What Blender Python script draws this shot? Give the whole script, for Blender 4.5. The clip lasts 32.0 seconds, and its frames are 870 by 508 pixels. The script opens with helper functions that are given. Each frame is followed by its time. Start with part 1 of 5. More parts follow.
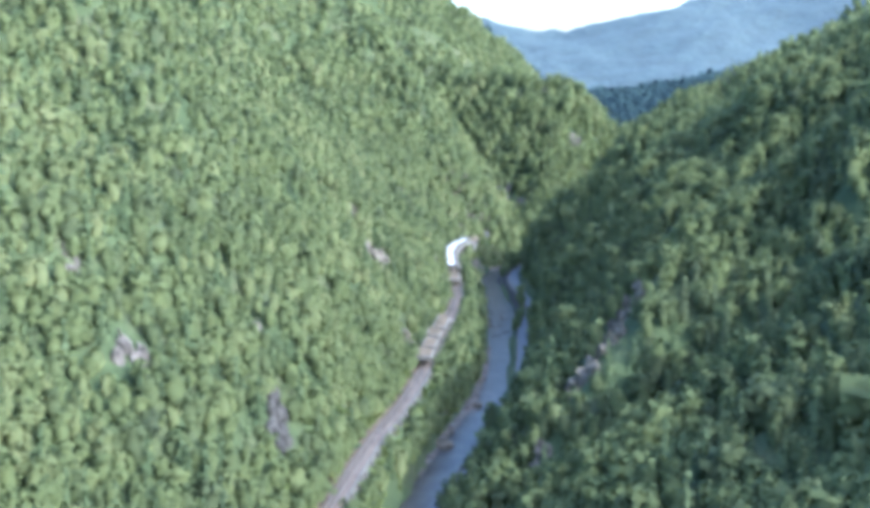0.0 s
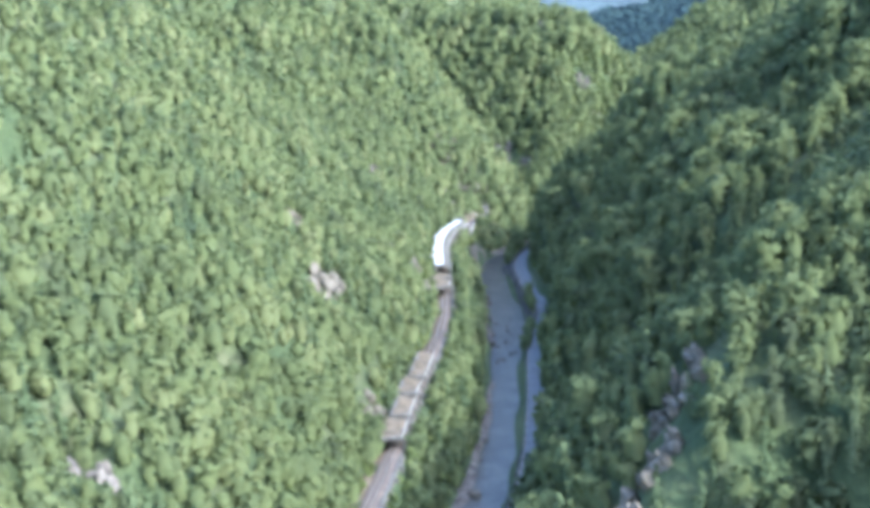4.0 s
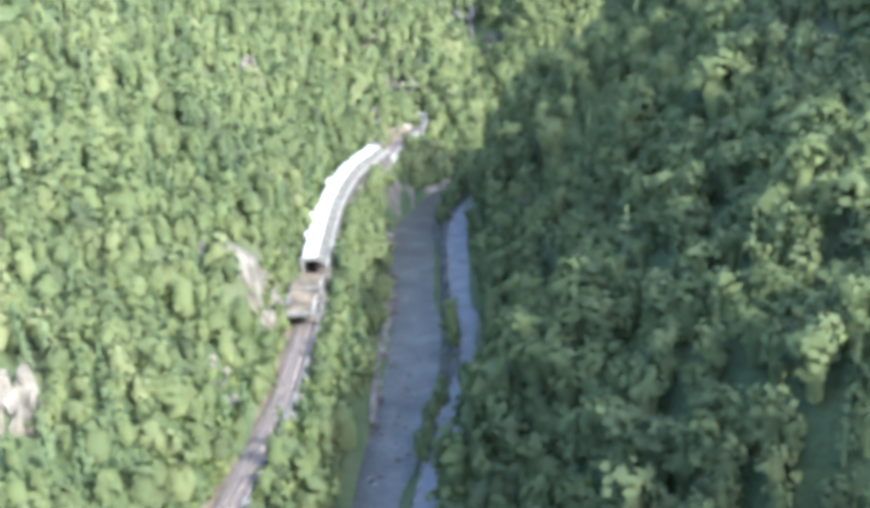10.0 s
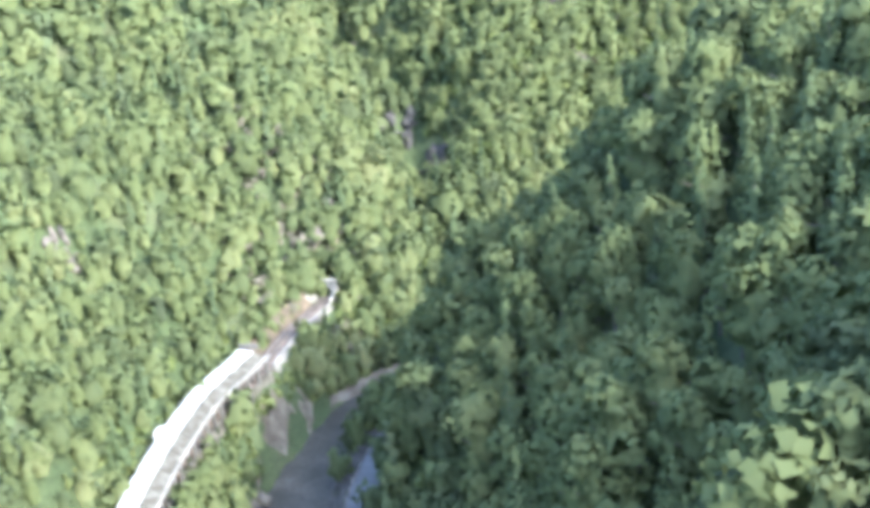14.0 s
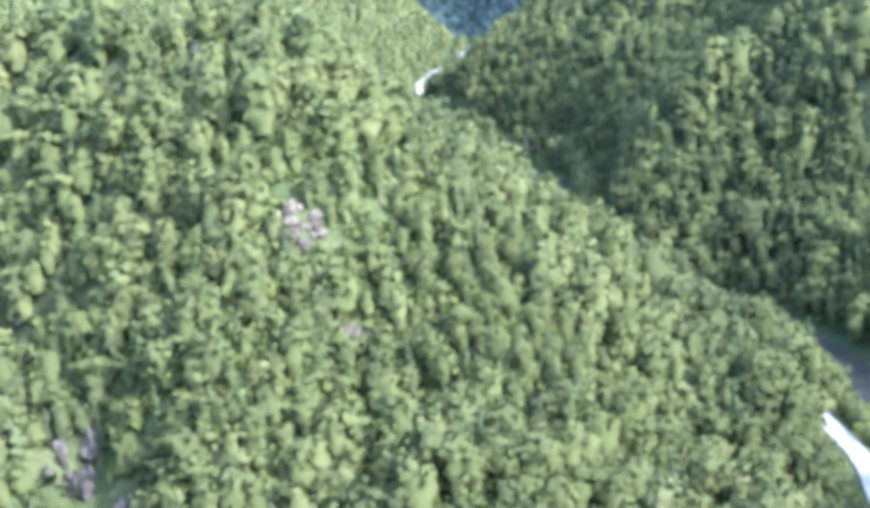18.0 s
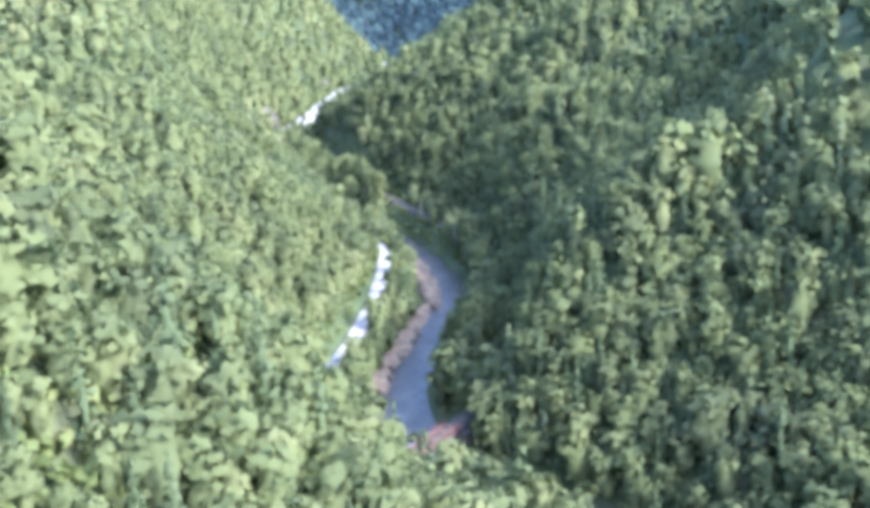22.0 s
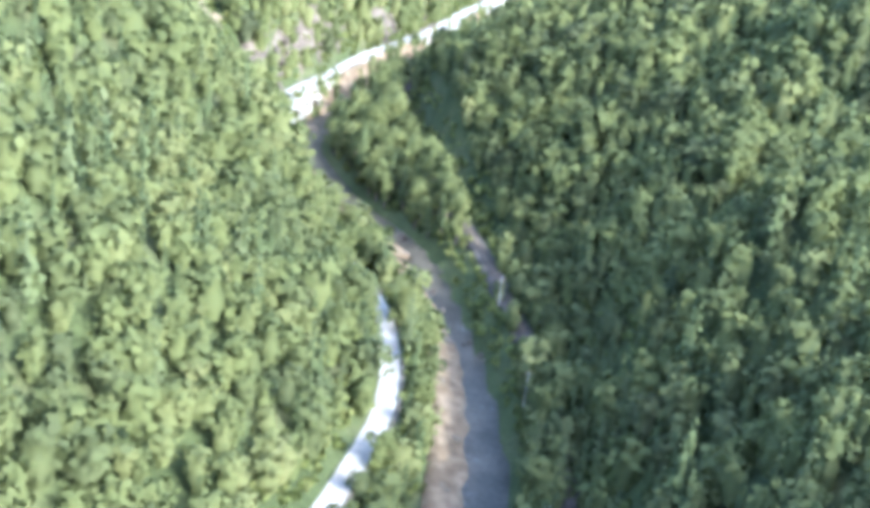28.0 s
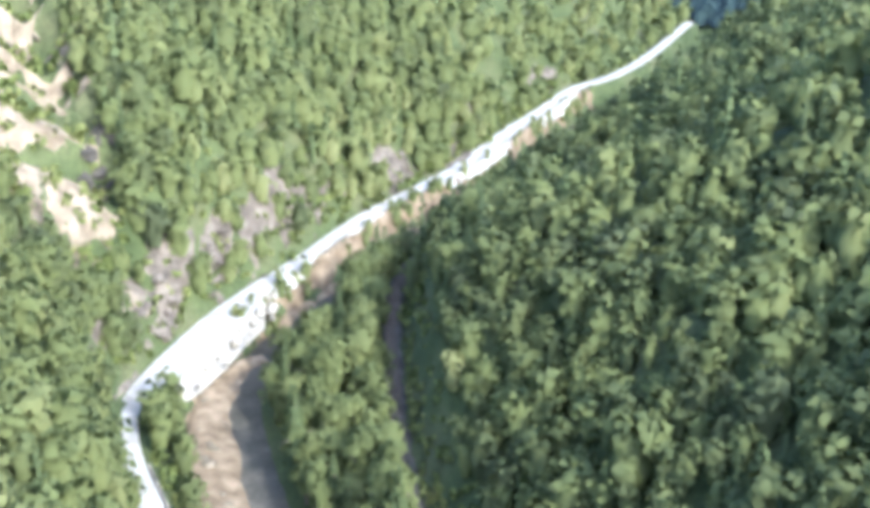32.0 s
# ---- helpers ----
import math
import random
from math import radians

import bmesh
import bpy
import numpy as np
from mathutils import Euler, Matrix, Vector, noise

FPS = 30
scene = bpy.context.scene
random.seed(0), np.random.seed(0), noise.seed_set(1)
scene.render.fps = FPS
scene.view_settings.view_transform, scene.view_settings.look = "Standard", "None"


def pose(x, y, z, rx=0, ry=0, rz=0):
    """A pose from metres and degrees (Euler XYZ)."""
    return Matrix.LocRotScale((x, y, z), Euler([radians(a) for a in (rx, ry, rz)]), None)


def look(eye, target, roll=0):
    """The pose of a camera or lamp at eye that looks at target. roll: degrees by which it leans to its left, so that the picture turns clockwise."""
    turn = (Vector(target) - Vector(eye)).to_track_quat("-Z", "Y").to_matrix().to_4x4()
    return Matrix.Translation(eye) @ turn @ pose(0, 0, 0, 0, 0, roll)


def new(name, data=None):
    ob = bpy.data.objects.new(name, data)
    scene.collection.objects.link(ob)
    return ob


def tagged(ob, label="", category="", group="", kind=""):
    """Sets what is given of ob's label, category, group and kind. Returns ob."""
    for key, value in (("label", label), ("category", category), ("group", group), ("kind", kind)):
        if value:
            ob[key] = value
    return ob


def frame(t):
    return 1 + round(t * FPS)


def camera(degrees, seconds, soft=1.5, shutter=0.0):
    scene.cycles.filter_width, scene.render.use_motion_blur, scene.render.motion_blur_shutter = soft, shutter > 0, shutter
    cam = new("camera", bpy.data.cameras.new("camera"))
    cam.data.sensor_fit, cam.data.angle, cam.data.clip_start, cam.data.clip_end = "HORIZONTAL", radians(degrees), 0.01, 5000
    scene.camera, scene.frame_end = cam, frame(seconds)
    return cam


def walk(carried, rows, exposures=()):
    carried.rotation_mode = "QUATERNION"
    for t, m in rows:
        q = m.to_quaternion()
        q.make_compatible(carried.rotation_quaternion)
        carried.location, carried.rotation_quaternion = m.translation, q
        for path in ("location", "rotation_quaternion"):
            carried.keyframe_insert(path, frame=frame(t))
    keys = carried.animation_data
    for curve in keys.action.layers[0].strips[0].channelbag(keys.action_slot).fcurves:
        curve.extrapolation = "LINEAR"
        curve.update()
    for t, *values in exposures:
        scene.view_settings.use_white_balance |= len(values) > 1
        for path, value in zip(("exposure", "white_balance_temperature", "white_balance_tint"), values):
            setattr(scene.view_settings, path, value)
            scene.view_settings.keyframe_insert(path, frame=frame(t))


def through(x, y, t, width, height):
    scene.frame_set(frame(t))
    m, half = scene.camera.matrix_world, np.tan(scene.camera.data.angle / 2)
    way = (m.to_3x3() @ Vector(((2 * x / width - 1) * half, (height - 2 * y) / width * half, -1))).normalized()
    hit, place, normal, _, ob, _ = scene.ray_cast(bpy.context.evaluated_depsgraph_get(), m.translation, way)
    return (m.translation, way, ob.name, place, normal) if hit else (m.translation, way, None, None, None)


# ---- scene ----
cam = camera(38.8, 32.0, 5.4)
PATH = [
    (0.0, 0.00, 0.00, 123.17, 80.977, 0.080, 0.287),
    (0.5, 2.30, 16.67, 123.29, 80.131, 4.171, 0.662),
    (1.0, 4.48, 33.27, 123.47, 79.484, 4.395, 2.325),
    (1.5, 6.54, 49.80, 123.76, 79.672, 4.652, 2.071),
    (2.0, 8.62, 66.38, 124.14, 79.538, 3.944, 1.901),
    (2.5, 10.78, 82.89, 124.57, 79.712, 4.638, 1.253),
    (3.0, 13.16, 99.35, 125.15, 79.134, 5.083, 1.001),
    (3.5, 15.72, 115.80, 125.79, 78.554, 5.527, 0.745),
    (4.0, 18.40, 132.26, 126.41, 77.972, 5.967, 0.484),
    (4.5, 21.18, 148.78, 126.92, 77.387, 6.405, 0.218),
    (5.0, 24.01, 165.39, 127.24, 74.990, 6.761, 0.154),
    (5.5, 26.89, 182.07, 127.42, 74.318, 5.565, 0.270),
    (6.0, 29.81, 198.83, 127.53, 74.594, 6.544, -0.598),
    (6.5, 32.73, 215.62, 127.53, 72.311, 6.342, -0.387),
    (7.0, 35.66, 232.45, 127.48, 70.818, 5.007, -0.456),
    (7.5, 38.48, 249.30, 127.43, 74.247, 3.372, 0.655),
    (8.0, 41.18, 266.16, 127.36, 74.306, 4.053, 0.762),
    (8.5, 43.71, 282.91, 127.24, 73.917, 2.363, 1.154),
    (9.0, 46.23, 299.70, 127.33, 73.165, 2.997, 1.356),
    (9.5, 48.69, 316.29, 127.50, 70.329, 3.574, 1.334),
    (10.0, 51.13, 332.84, 127.73, 68.612, 3.996, 1.695),
    (10.5, 53.61, 349.26, 127.71, 70.439, 3.141, 1.485),
    (11.0, 56.16, 365.73, 127.41, 71.729, 3.732, 1.496),
    (11.5, 58.85, 382.39, 126.96, 71.220, 4.858, 2.345),
    (12.0, 61.64, 399.28, 126.49, 70.557, 5.242, 2.412),
    (12.5, 64.49, 416.10, 126.15, 70.458, 6.117, 1.440),
    (13.0, 67.46, 432.83, 125.93, 69.206, 5.930, 1.545),
    (13.5, 70.56, 449.43, 125.76, 69.525, 6.052, 1.656),
    (14.0, 73.65, 466.04, 125.50, 69.540, 6.646, 1.818),
    (14.5, 76.62, 482.79, 125.13, 69.107, 7.758, 1.815),
    (15.0, 79.68, 499.72, 124.79, 71.225, 7.873, -0.706),
    (15.5, 83.13, 516.75, 124.57, 73.817, 8.158, -1.499),
    (16.0, 86.92, 533.93, 124.43, 73.933, 8.371, -2.156),
    (16.5, 91.00, 551.17, 124.32, 74.048, 8.586, -2.814),
    (17.0, 95.30, 568.43, 124.18, 74.159, 8.803, -3.471),
    (17.5, 99.76, 585.63, 123.93, 74.269, 9.020, -4.129),
    (18.0, 104.31, 602.71, 123.54, 74.120, 8.981, -5.099),
    (18.5, 108.77, 619.57, 123.03, 75.278, 8.205, -4.748),
    (19.0, 113.33, 636.30, 122.49, 75.700, 8.128, -4.747),
    (19.5, 118.16, 653.13, 122.02, 73.700, 6.959, -5.148),
    (20.0, 123.13, 669.98, 121.57, 75.039, 6.590, -4.798),
    (20.5, 127.98, 686.69, 121.09, 76.919, 6.179, -4.528),
    (21.0, 132.55, 703.09, 120.57, 77.978, 5.947, -5.908),
    (21.5, 137.02, 719.23, 120.27, 74.552, 4.294, -6.177),
    (22.0, 141.51, 735.10, 120.01, 73.744, 3.797, -6.753),
    (22.5, 145.96, 750.81, 119.69, 74.502, 3.334, -4.816),
    (23.0, 150.35, 766.40, 119.14, 72.824, 2.853, -4.544),
    (23.5, 154.48, 782.15, 118.58, 70.897, 0.825, -4.264),
    (24.0, 158.28, 798.25, 118.35, 72.133, -1.031, -4.021),
    (24.5, 161.87, 814.63, 118.39, 71.708, -2.661, -1.248),
    (25.0, 165.09, 831.19, 118.50, 70.034, -3.310, -0.013),
    (25.5, 168.01, 847.90, 118.67, 68.345, -3.923, 1.241),
    (26.0, 170.67, 864.74, 118.90, 66.642, -4.498, 2.513),
    (26.5, 173.14, 881.69, 119.20, 64.925, -5.036, 3.803),
    (27.0, 175.46, 898.73, 119.55, 65.162, -4.557, 4.337),
    (27.5, 177.73, 915.81, 119.93, 66.707, -5.329, 4.603),
    (28.0, 180.03, 932.82, 120.22, 66.332, -6.111, 6.078),
    (28.5, 182.39, 949.73, 120.42, 67.276, -5.852, 6.727),
    (29.0, 184.75, 966.62, 120.64, 67.334, -4.633, 7.121),
    (29.5, 187.06, 983.52, 120.94, 66.836, -3.965, 8.457),
    (30.0, 189.28, 1000.42, 121.37, 66.255, -3.459, 10.175),
    (30.5, 191.34, 1017.22, 121.98, 65.904, -2.072, 11.876),
    (31.0, 193.24, 1033.88, 122.81, 65.952, -0.659, 12.333),
    (31.5, 195.12, 1050.47, 123.82, 67.434, -0.780, 11.674),
    (32.0, 197.00, 1066.96, 124.92, 66.985, -0.727, 11.039),
]
walk(cam, [(t, pose(*row)) for t, *row in PATH], [(0.0, 2.46, 4950, 10), (6.0, 2.78, 5200, 10), (15.0, 2.98, 5450, 10), (19.0, 2.95, 5240, 16), (24.0, 3.0, 5180, 21), (28.0, 3.0, 5450, 10), (32.0, 2.6, 5550, 10)])

# ---- daylight ----
SUN_HIGH, SUN_TURN = 35.5, -40.0  # degrees above the horizon, and from the x axis towards y
world = bpy.data.worlds.new("sky")
scene.world = world
world.use_nodes = True
sky = world.node_tree.nodes.new("ShaderNodeTexSky")
sky.sky_type, sky.sun_disc = "NISHITA", False
sky.sun_elevation, sky.sun_rotation = radians(SUN_HIGH), radians(90 - SUN_TURN)
sky.air_density, sky.dust_density = 1.0, 2.6
world.node_tree.nodes["Background"].inputs["Strength"].default_value = 0.15
world.node_tree.links.new(sky.outputs[0], world.node_tree.nodes["Background"].inputs["Color"])
to_sun = Vector((math.cos(radians(SUN_HIGH)) * math.cos(radians(SUN_TURN)), math.cos(radians(SUN_HIGH)) * math.sin(radians(SUN_TURN)), math.sin(radians(SUN_HIGH))))
sun = new("sun", bpy.data.lights.new("sun", "SUN"))
sun.data.energy, sun.data.angle, sun.data.color = 1.36, radians(0.55), (1.0, 0.94, 0.80)
sun.matrix_world = look(to_sun * 100, (0, 0, 0))

# ---- materials ----
def material(name, colours, scale=1.0, rough=0.85, bump=0.0, bump_scale=8.0, fine=None, metal=0.0, spec=0.3):
    """A surface of mottled colours: a coarse noise of that many cycles a metre through the colours, a fine one on top, and relief."""
    m = bpy.data.materials.new(name)
    m.use_nodes = True
    n, l = m.node_tree.nodes, m.node_tree.links
    b = n["Principled BSDF"]
    b.inputs["Roughness"].default_value, b.inputs["Metallic"].default_value, b.inputs["Specular IOR Level"].default_value = rough, metal, spec
    where = n.new("ShaderNodeNewGeometry")
    coarse, small = n.new("ShaderNodeTexNoise"), n.new("ShaderNodeTexNoise")
    coarse.inputs["Scale"].default_value, coarse.inputs["Detail"].default_value = scale, 6
    small.inputs["Scale"].default_value, small.inputs["Detail"].default_value = fine or scale * 9, 4
    ramp = n.new("ShaderNodeValToRGB")
    while len(ramp.color_ramp.elements) < len(colours):
        ramp.color_ramp.elements.new(0.5)
    for i, (e, c) in enumerate(zip(ramp.color_ramp.elements, colours)):
        e.position, e.color = 0.3 + 0.4 * i / max(1, len(colours) - 1), (*c, 1)
    mix = n.new("ShaderNodeMix")
    mix.data_type, mix.blend_type = "RGBA", "OVERLAY"
    mix.inputs["Factor"].default_value = 0.55
    for t in (coarse, small):
        l.new(where.outputs["Position"], t.inputs["Vector"])
    l.new(coarse.outputs["Fac"], ramp.inputs["Fac"])
    l.new(ramp.outputs["Color"], mix.inputs["A"])
    l.new(small.outputs["Fac"], mix.inputs["B"])
    l.new(mix.outputs["Result"], b.inputs["Base Color"])
    if bump:
        rel, tex = n.new("ShaderNodeBump"), n.new("ShaderNodeTexNoise")
        tex.inputs["Scale"].default_value, tex.inputs["Detail"].default_value = bump_scale, 8
        rel.inputs["Strength"].default_value, rel.inputs["Distance"].default_value = 1.0, bump
        l.new(where.outputs["Position"], tex.inputs["Vector"])
        l.new(tex.outputs["Fac"], rel.inputs["Height"])
        l.new(rel.outputs["Normal"], b.inputs["Normal"])
    return m


def foliage(name, dark, light, through=0.3):
    """Leaves: a tone for each tree (the attribute tone), a smaller one for each clump, and light let through."""
    m = bpy.data.materials.new(name)
    m.use_nodes = True
    n, l = m.node_tree.nodes, m.node_tree.links
    b = n["Principled BSDF"]
    b.inputs["Roughness"].default_value, b.inputs["Specular IOR Level"].default_value = 0.7, 0.08
    tone, geo, info = n.new("ShaderNodeAttribute"), n.new("ShaderNodeNewGeometry"), n.new("ShaderNodeObjectInfo")
    tone.attribute_name = "tone"
    add, small, join, stand = (n.new("ShaderNodeMath") for _ in range(4))
    small.operation, small.inputs[1].default_value = "MULTIPLY", 0.11
    stand.operation, stand.inputs[1].default_value = "MULTIPLY", 0.12
    ramp = n.new("ShaderNodeValToRGB")
    ramp.color_ramp.elements[0].color, ramp.color_ramp.elements[1].color = (*dark, 1), (*light, 1)
    ramp.color_ramp.elements[0].position, ramp.color_ramp.elements[1].position = 0.05, 1.0
    mid = ramp.color_ramp.elements.new(0.55)
    mid.color = (*[0.45 * a + 0.55 * c * f for a, c, f in zip(dark, light, (0.9, 1.0, 0.8))], 1)
    l.new(geo.outputs["Random Per Island"], small.inputs[0])
    l.new(info.outputs["Random"], stand.inputs[0])
    l.new(tone.outputs["Fac"], add.inputs[0])
    l.new(small.outputs[0], add.inputs[1])
    l.new(add.outputs[0], join.inputs[0])
    l.new(stand.outputs[0], join.inputs[1])
    l.new(join.outputs[0], ramp.inputs["Fac"])
    l.new(ramp.outputs["Color"], b.inputs["Base Color"])
    leaf, mix = n.new("ShaderNodeBsdfTranslucent"), n.new("ShaderNodeMixShader")
    mix.inputs["Fac"].default_value = through
    l.new(ramp.outputs["Color"], leaf.inputs["Color"])
    l.new(b.outputs[0], mix.inputs[1])
    l.new(leaf.outputs[0], mix.inputs[2])
    l.new(mix.outputs[0], n["Material Output"].inputs["Surface"])
    return m


LEAVES = foliage("broad_leaves", (0.086, 0.105, 0.057), (0.232, 0.250, 0.114), 0.48)
NEEDLES = foliage("conifer_needles", (0.056, 0.077, 0.042), (0.145, 0.170, 0.088), 0.3)
# Aerial haze put into far leaves: bluish base and a faint blue glow.
HAZE_LEAVES = foliage("hazed_leaves", (0.022, 0.036, 0.036), (0.036, 0.056, 0.052), 0.05)
HAZE_LEAVES.node_tree.nodes["Principled BSDF"].inputs["Emission Color"].default_value = (0.22, 0.34, 0.48, 1)
HAZE_LEAVES.node_tree.nodes["Principled BSDF"].inputs["Emission Strength"].default_value = 0.026
SCRUB = foliage("bank_scrub", (0.070, 0.095, 0.038), (0.230, 0.250, 0.100), 0.4)
DRY = foliage("dry_twigs", (0.090, 0.075, 0.060), (0.210, 0.180, 0.150), 0.1)
FLOOR = material("forest_floor", [(0.040, 0.058, 0.022), (0.066, 0.086, 0.034), (0.092, 0.100, 0.048)], 0.06, 0.95, 0.5, 0.8, 0.9)
BARK = material("bark", [(0.10, 0.085, 0.07), (0.22, 0.19, 0.16)], 2.0, 0.9, 0.05, 12)
ROCK = material("weathered_rock", [(0.065, 0.056, 0.046), (0.125, 0.108, 0.09), (0.215, 0.192, 0.16)], 0.35, 0.9, 0.35, 1.5, 2.6)
# Dark rock; it also paints shade on far track, tunnel lining and cleft.
SLATE_SHADE = material("dark_rock_and_shade", [(0.04, 0.037, 0.033), (0.072, 0.067, 0.06), (0.12, 0.112, 0.10)], 0.3, 0.9, 0.35, 1.5, 2.4)
TAN = material("tan_scree", [(0.09, 0.078, 0.056), (0.15, 0.13, 0.096), (0.235, 0.208, 0.165)], 0.3, 0.95, 0.25, 2.5, 3.0)
GRAVEL = material("river_gravel", [(0.115, 0.088, 0.056), (0.18, 0.138, 0.09), (0.265, 0.212, 0.15)], 0.35, 0.95, 0.15, 4, 4.5)
CONCRETE = material("pale_concrete", [(0.34, 0.325, 0.30), (0.46, 0.445, 0.42), (0.58, 0.57, 0.545)], 0.4, 0.85, 0.03, 6, 5)
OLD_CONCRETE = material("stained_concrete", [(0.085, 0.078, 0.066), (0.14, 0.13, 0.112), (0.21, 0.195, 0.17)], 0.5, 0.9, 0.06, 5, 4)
PALE_STONE = material("pale_old_masonry", [(0.20, 0.185, 0.155), (0.28, 0.262, 0.225), (0.37, 0.35, 0.31)], 0.5, 0.9, 0.05, 5, 4)
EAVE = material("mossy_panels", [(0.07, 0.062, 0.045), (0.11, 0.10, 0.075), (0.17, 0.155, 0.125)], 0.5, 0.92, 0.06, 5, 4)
EARTH = material("earth_cover", [(0.068, 0.056, 0.034), (0.11, 0.086, 0.056), (0.165, 0.13, 0.09)], 0.4, 0.95, 0.15, 3, 3)
BALLAST = material("rail_ballast", [(0.11, 0.082, 0.062), (0.165, 0.128, 0.10), (0.23, 0.185, 0.148)], 0.6, 0.95, 0.12, 9, 7)
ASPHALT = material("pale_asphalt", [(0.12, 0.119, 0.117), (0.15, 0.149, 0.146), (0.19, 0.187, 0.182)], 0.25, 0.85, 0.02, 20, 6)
# Road surface whitened: the glare of direct sun is put into its colour.
ROAD_SUNLIT = material("sunlit_road", [(0.25, 0.243, 0.225), (0.33, 0.322, 0.30), (0.41, 0.40, 0.38)], 0.25, 0.85, 0.02, 20, 6)
STEEL = material("worn_rail_steel", [(0.22, 0.19, 0.17), (0.38, 0.35, 0.33)], 1.0, 0.45, 0.0, metal=0.8)
SLEEPER = material("sleeper_wood", [(0.09, 0.075, 0.06), (0.20, 0.17, 0.14)], 1.5, 0.9, 0.02, 12)
RUST = material("red_oxide_steel", [(0.085, 0.040, 0.030), (0.13, 0.068, 0.052), (0.19, 0.11, 0.09)], 0.8, 0.65, 0.01, 10, 6)
POLE = material("grey_pole", [(0.36, 0.35, 0.33), (0.55, 0.54, 0.52)], 1.5, 0.8, 0.0)
# ---- plan of the gorge ----
RIVER = [(-60, -300), (-38, 0), (-24, 200), (-10, 300), (5, 378), (16, 421), (24, 474), (28, 545), (30, 600), (28, 650), (25, 682), (31, 703), (48, 722), (80, 738), (125, 752), (168, 774), (198, 808), (210, 850), (207, 900), (190, 942), (168, 972), (159, 1002), (160, 1030), (168, 1052), (178, 1085), (181, 1115), (178, 1148), (169, 1180), (154, 1209), (139, 1228), (126, 1250), (116, 1276), (120, 1304), (131, 1345), (146, 1395), (162, 1450), (178, 1505), (196, 1560)]
RIVER_BEYOND = [(212, 1640), (196, 1760), (150, 1900), (190, 2100), (300, 2300)]
RAIL_NEAR = [(-62, 60), (-48, 170), (-33, 250), (-27, 291), (-20, 341), (-15, 366), (-9, 404), (-3.5, 455), (2, 506), (6, 545), (6.5, 580), (5.8, 613), (5.2, 650), (8, 680), (14, 699), (19, 722), (26, 741)]
RAIL_FAR = [(142, 953), (148.5, 961.5), (156.6, 971.6), (168, 985.8), (179, 1002), (190, 1030), (195, 1070), (196, 1105), (191, 1140), (182, 1175), (171, 1210), (160, 1240), (150, 1274), (141, 1315), (143, 1345), (155, 1390), (170, 1440)]
ROAD_SHADE = [(-12, 290), (4, 330), (18, 380), (28, 430), (33, 480), (36.5, 530), (40, 560), (44, 583), (42, 610), (40, 640), (39.5, 665), (43, 686), (52, 703), (80, 717), (120, 726)]
ROAD_SUN = [(186, 800), (190, 822), (188, 860), (180, 900), (160, 936), (143, 962), (140, 978), (138.5, 1000), (139.5, 1018), (148, 1044), (155, 1072), (160.5, 1100), (163, 1122), (160.5, 1145), (155, 1163), (144, 1183), (134, 1202), (123, 1221), (110, 1240), (103.5, 1256), (103.5, 1274), (107, 1300), (115, 1328), (123, 1360), (140, 1404), (155, 1460), (164, 1495), (178, 1520), (190, 1555), (205, 1620)]
RAIL_Z, FAR_RAIL_Z, SHADE_ROAD_Z, SUN_ROAD_Z = 14.6, 6.5, 4.4, 7.6
# side valleys: course with the height of its bed, and the steepness of its flanks
GULLIES = [
    ([(20, 404, 2), (45, 414, 14), (76, 426, 37), (115, 438, 66)], 0.9),
    ([(-8, 266, 2), (32, 282, 16), (72, 294, 40), (130, 300, 84)], 0.95),
    ([(192, 850, 8), (181, 895, 8), (160, 936, 8), (143, 962, 8), (138, 1002, 8)], 0.86),
    ([(60, 728, 2), (52, 770, 14), (38, 820, 36), (8, 885, 76), (-50, 980, 130)], 0.95),
    ([(194, 1140, 4), (226, 1160, 22), (285, 1186, 52), (360, 1230, 92)], 0.75),
    ([(100, 1282, 8), (80, 1297, 32), (54, 1322, 58), (16, 1375, 110)], 1.0),
    ([(-30, 330, 22), (-62, 350, 52), (-120, 390, 112)], 1.35),
    ([(207, 900, 2), (250, 900, 26), (320, 905, 66)], 0.95),
]
# swells and hollows of the flanks: x, y, reach, rise
KNOLLS = [(226, 1144, 28, 12.0), (214, 1100, 30, 6.0), (110, 1320, 45, 10.1), (60, 510, 65, 7.3), (110, 1140, 30, -10.9), (120, 810, 45, -5.8), (220, 1250, 65, -4.8), (110, 610, 30, -7.3), (210, 1010, 65, 4.9), (110, 1200, 30, 9.1), (90, 880, 45, 6.9), (-90, 330, 65, 6.6), (-50, 710, 65, 8.1), (70, 810, 30, -6.5), (140, 830, 30, -10.5), (0, 580, 65, 4.5), (110, 680, 45, 4.6), (230, 1150, 30, 4.3), (230, 1190, 30, -4.8), (110, 1010, 30, 6.2), (120, 1310, 45, 9.6), (20, 730, 30, -4.8), (100, 1060, 30, -3.3), (-40, 470, 65, -4.0)]
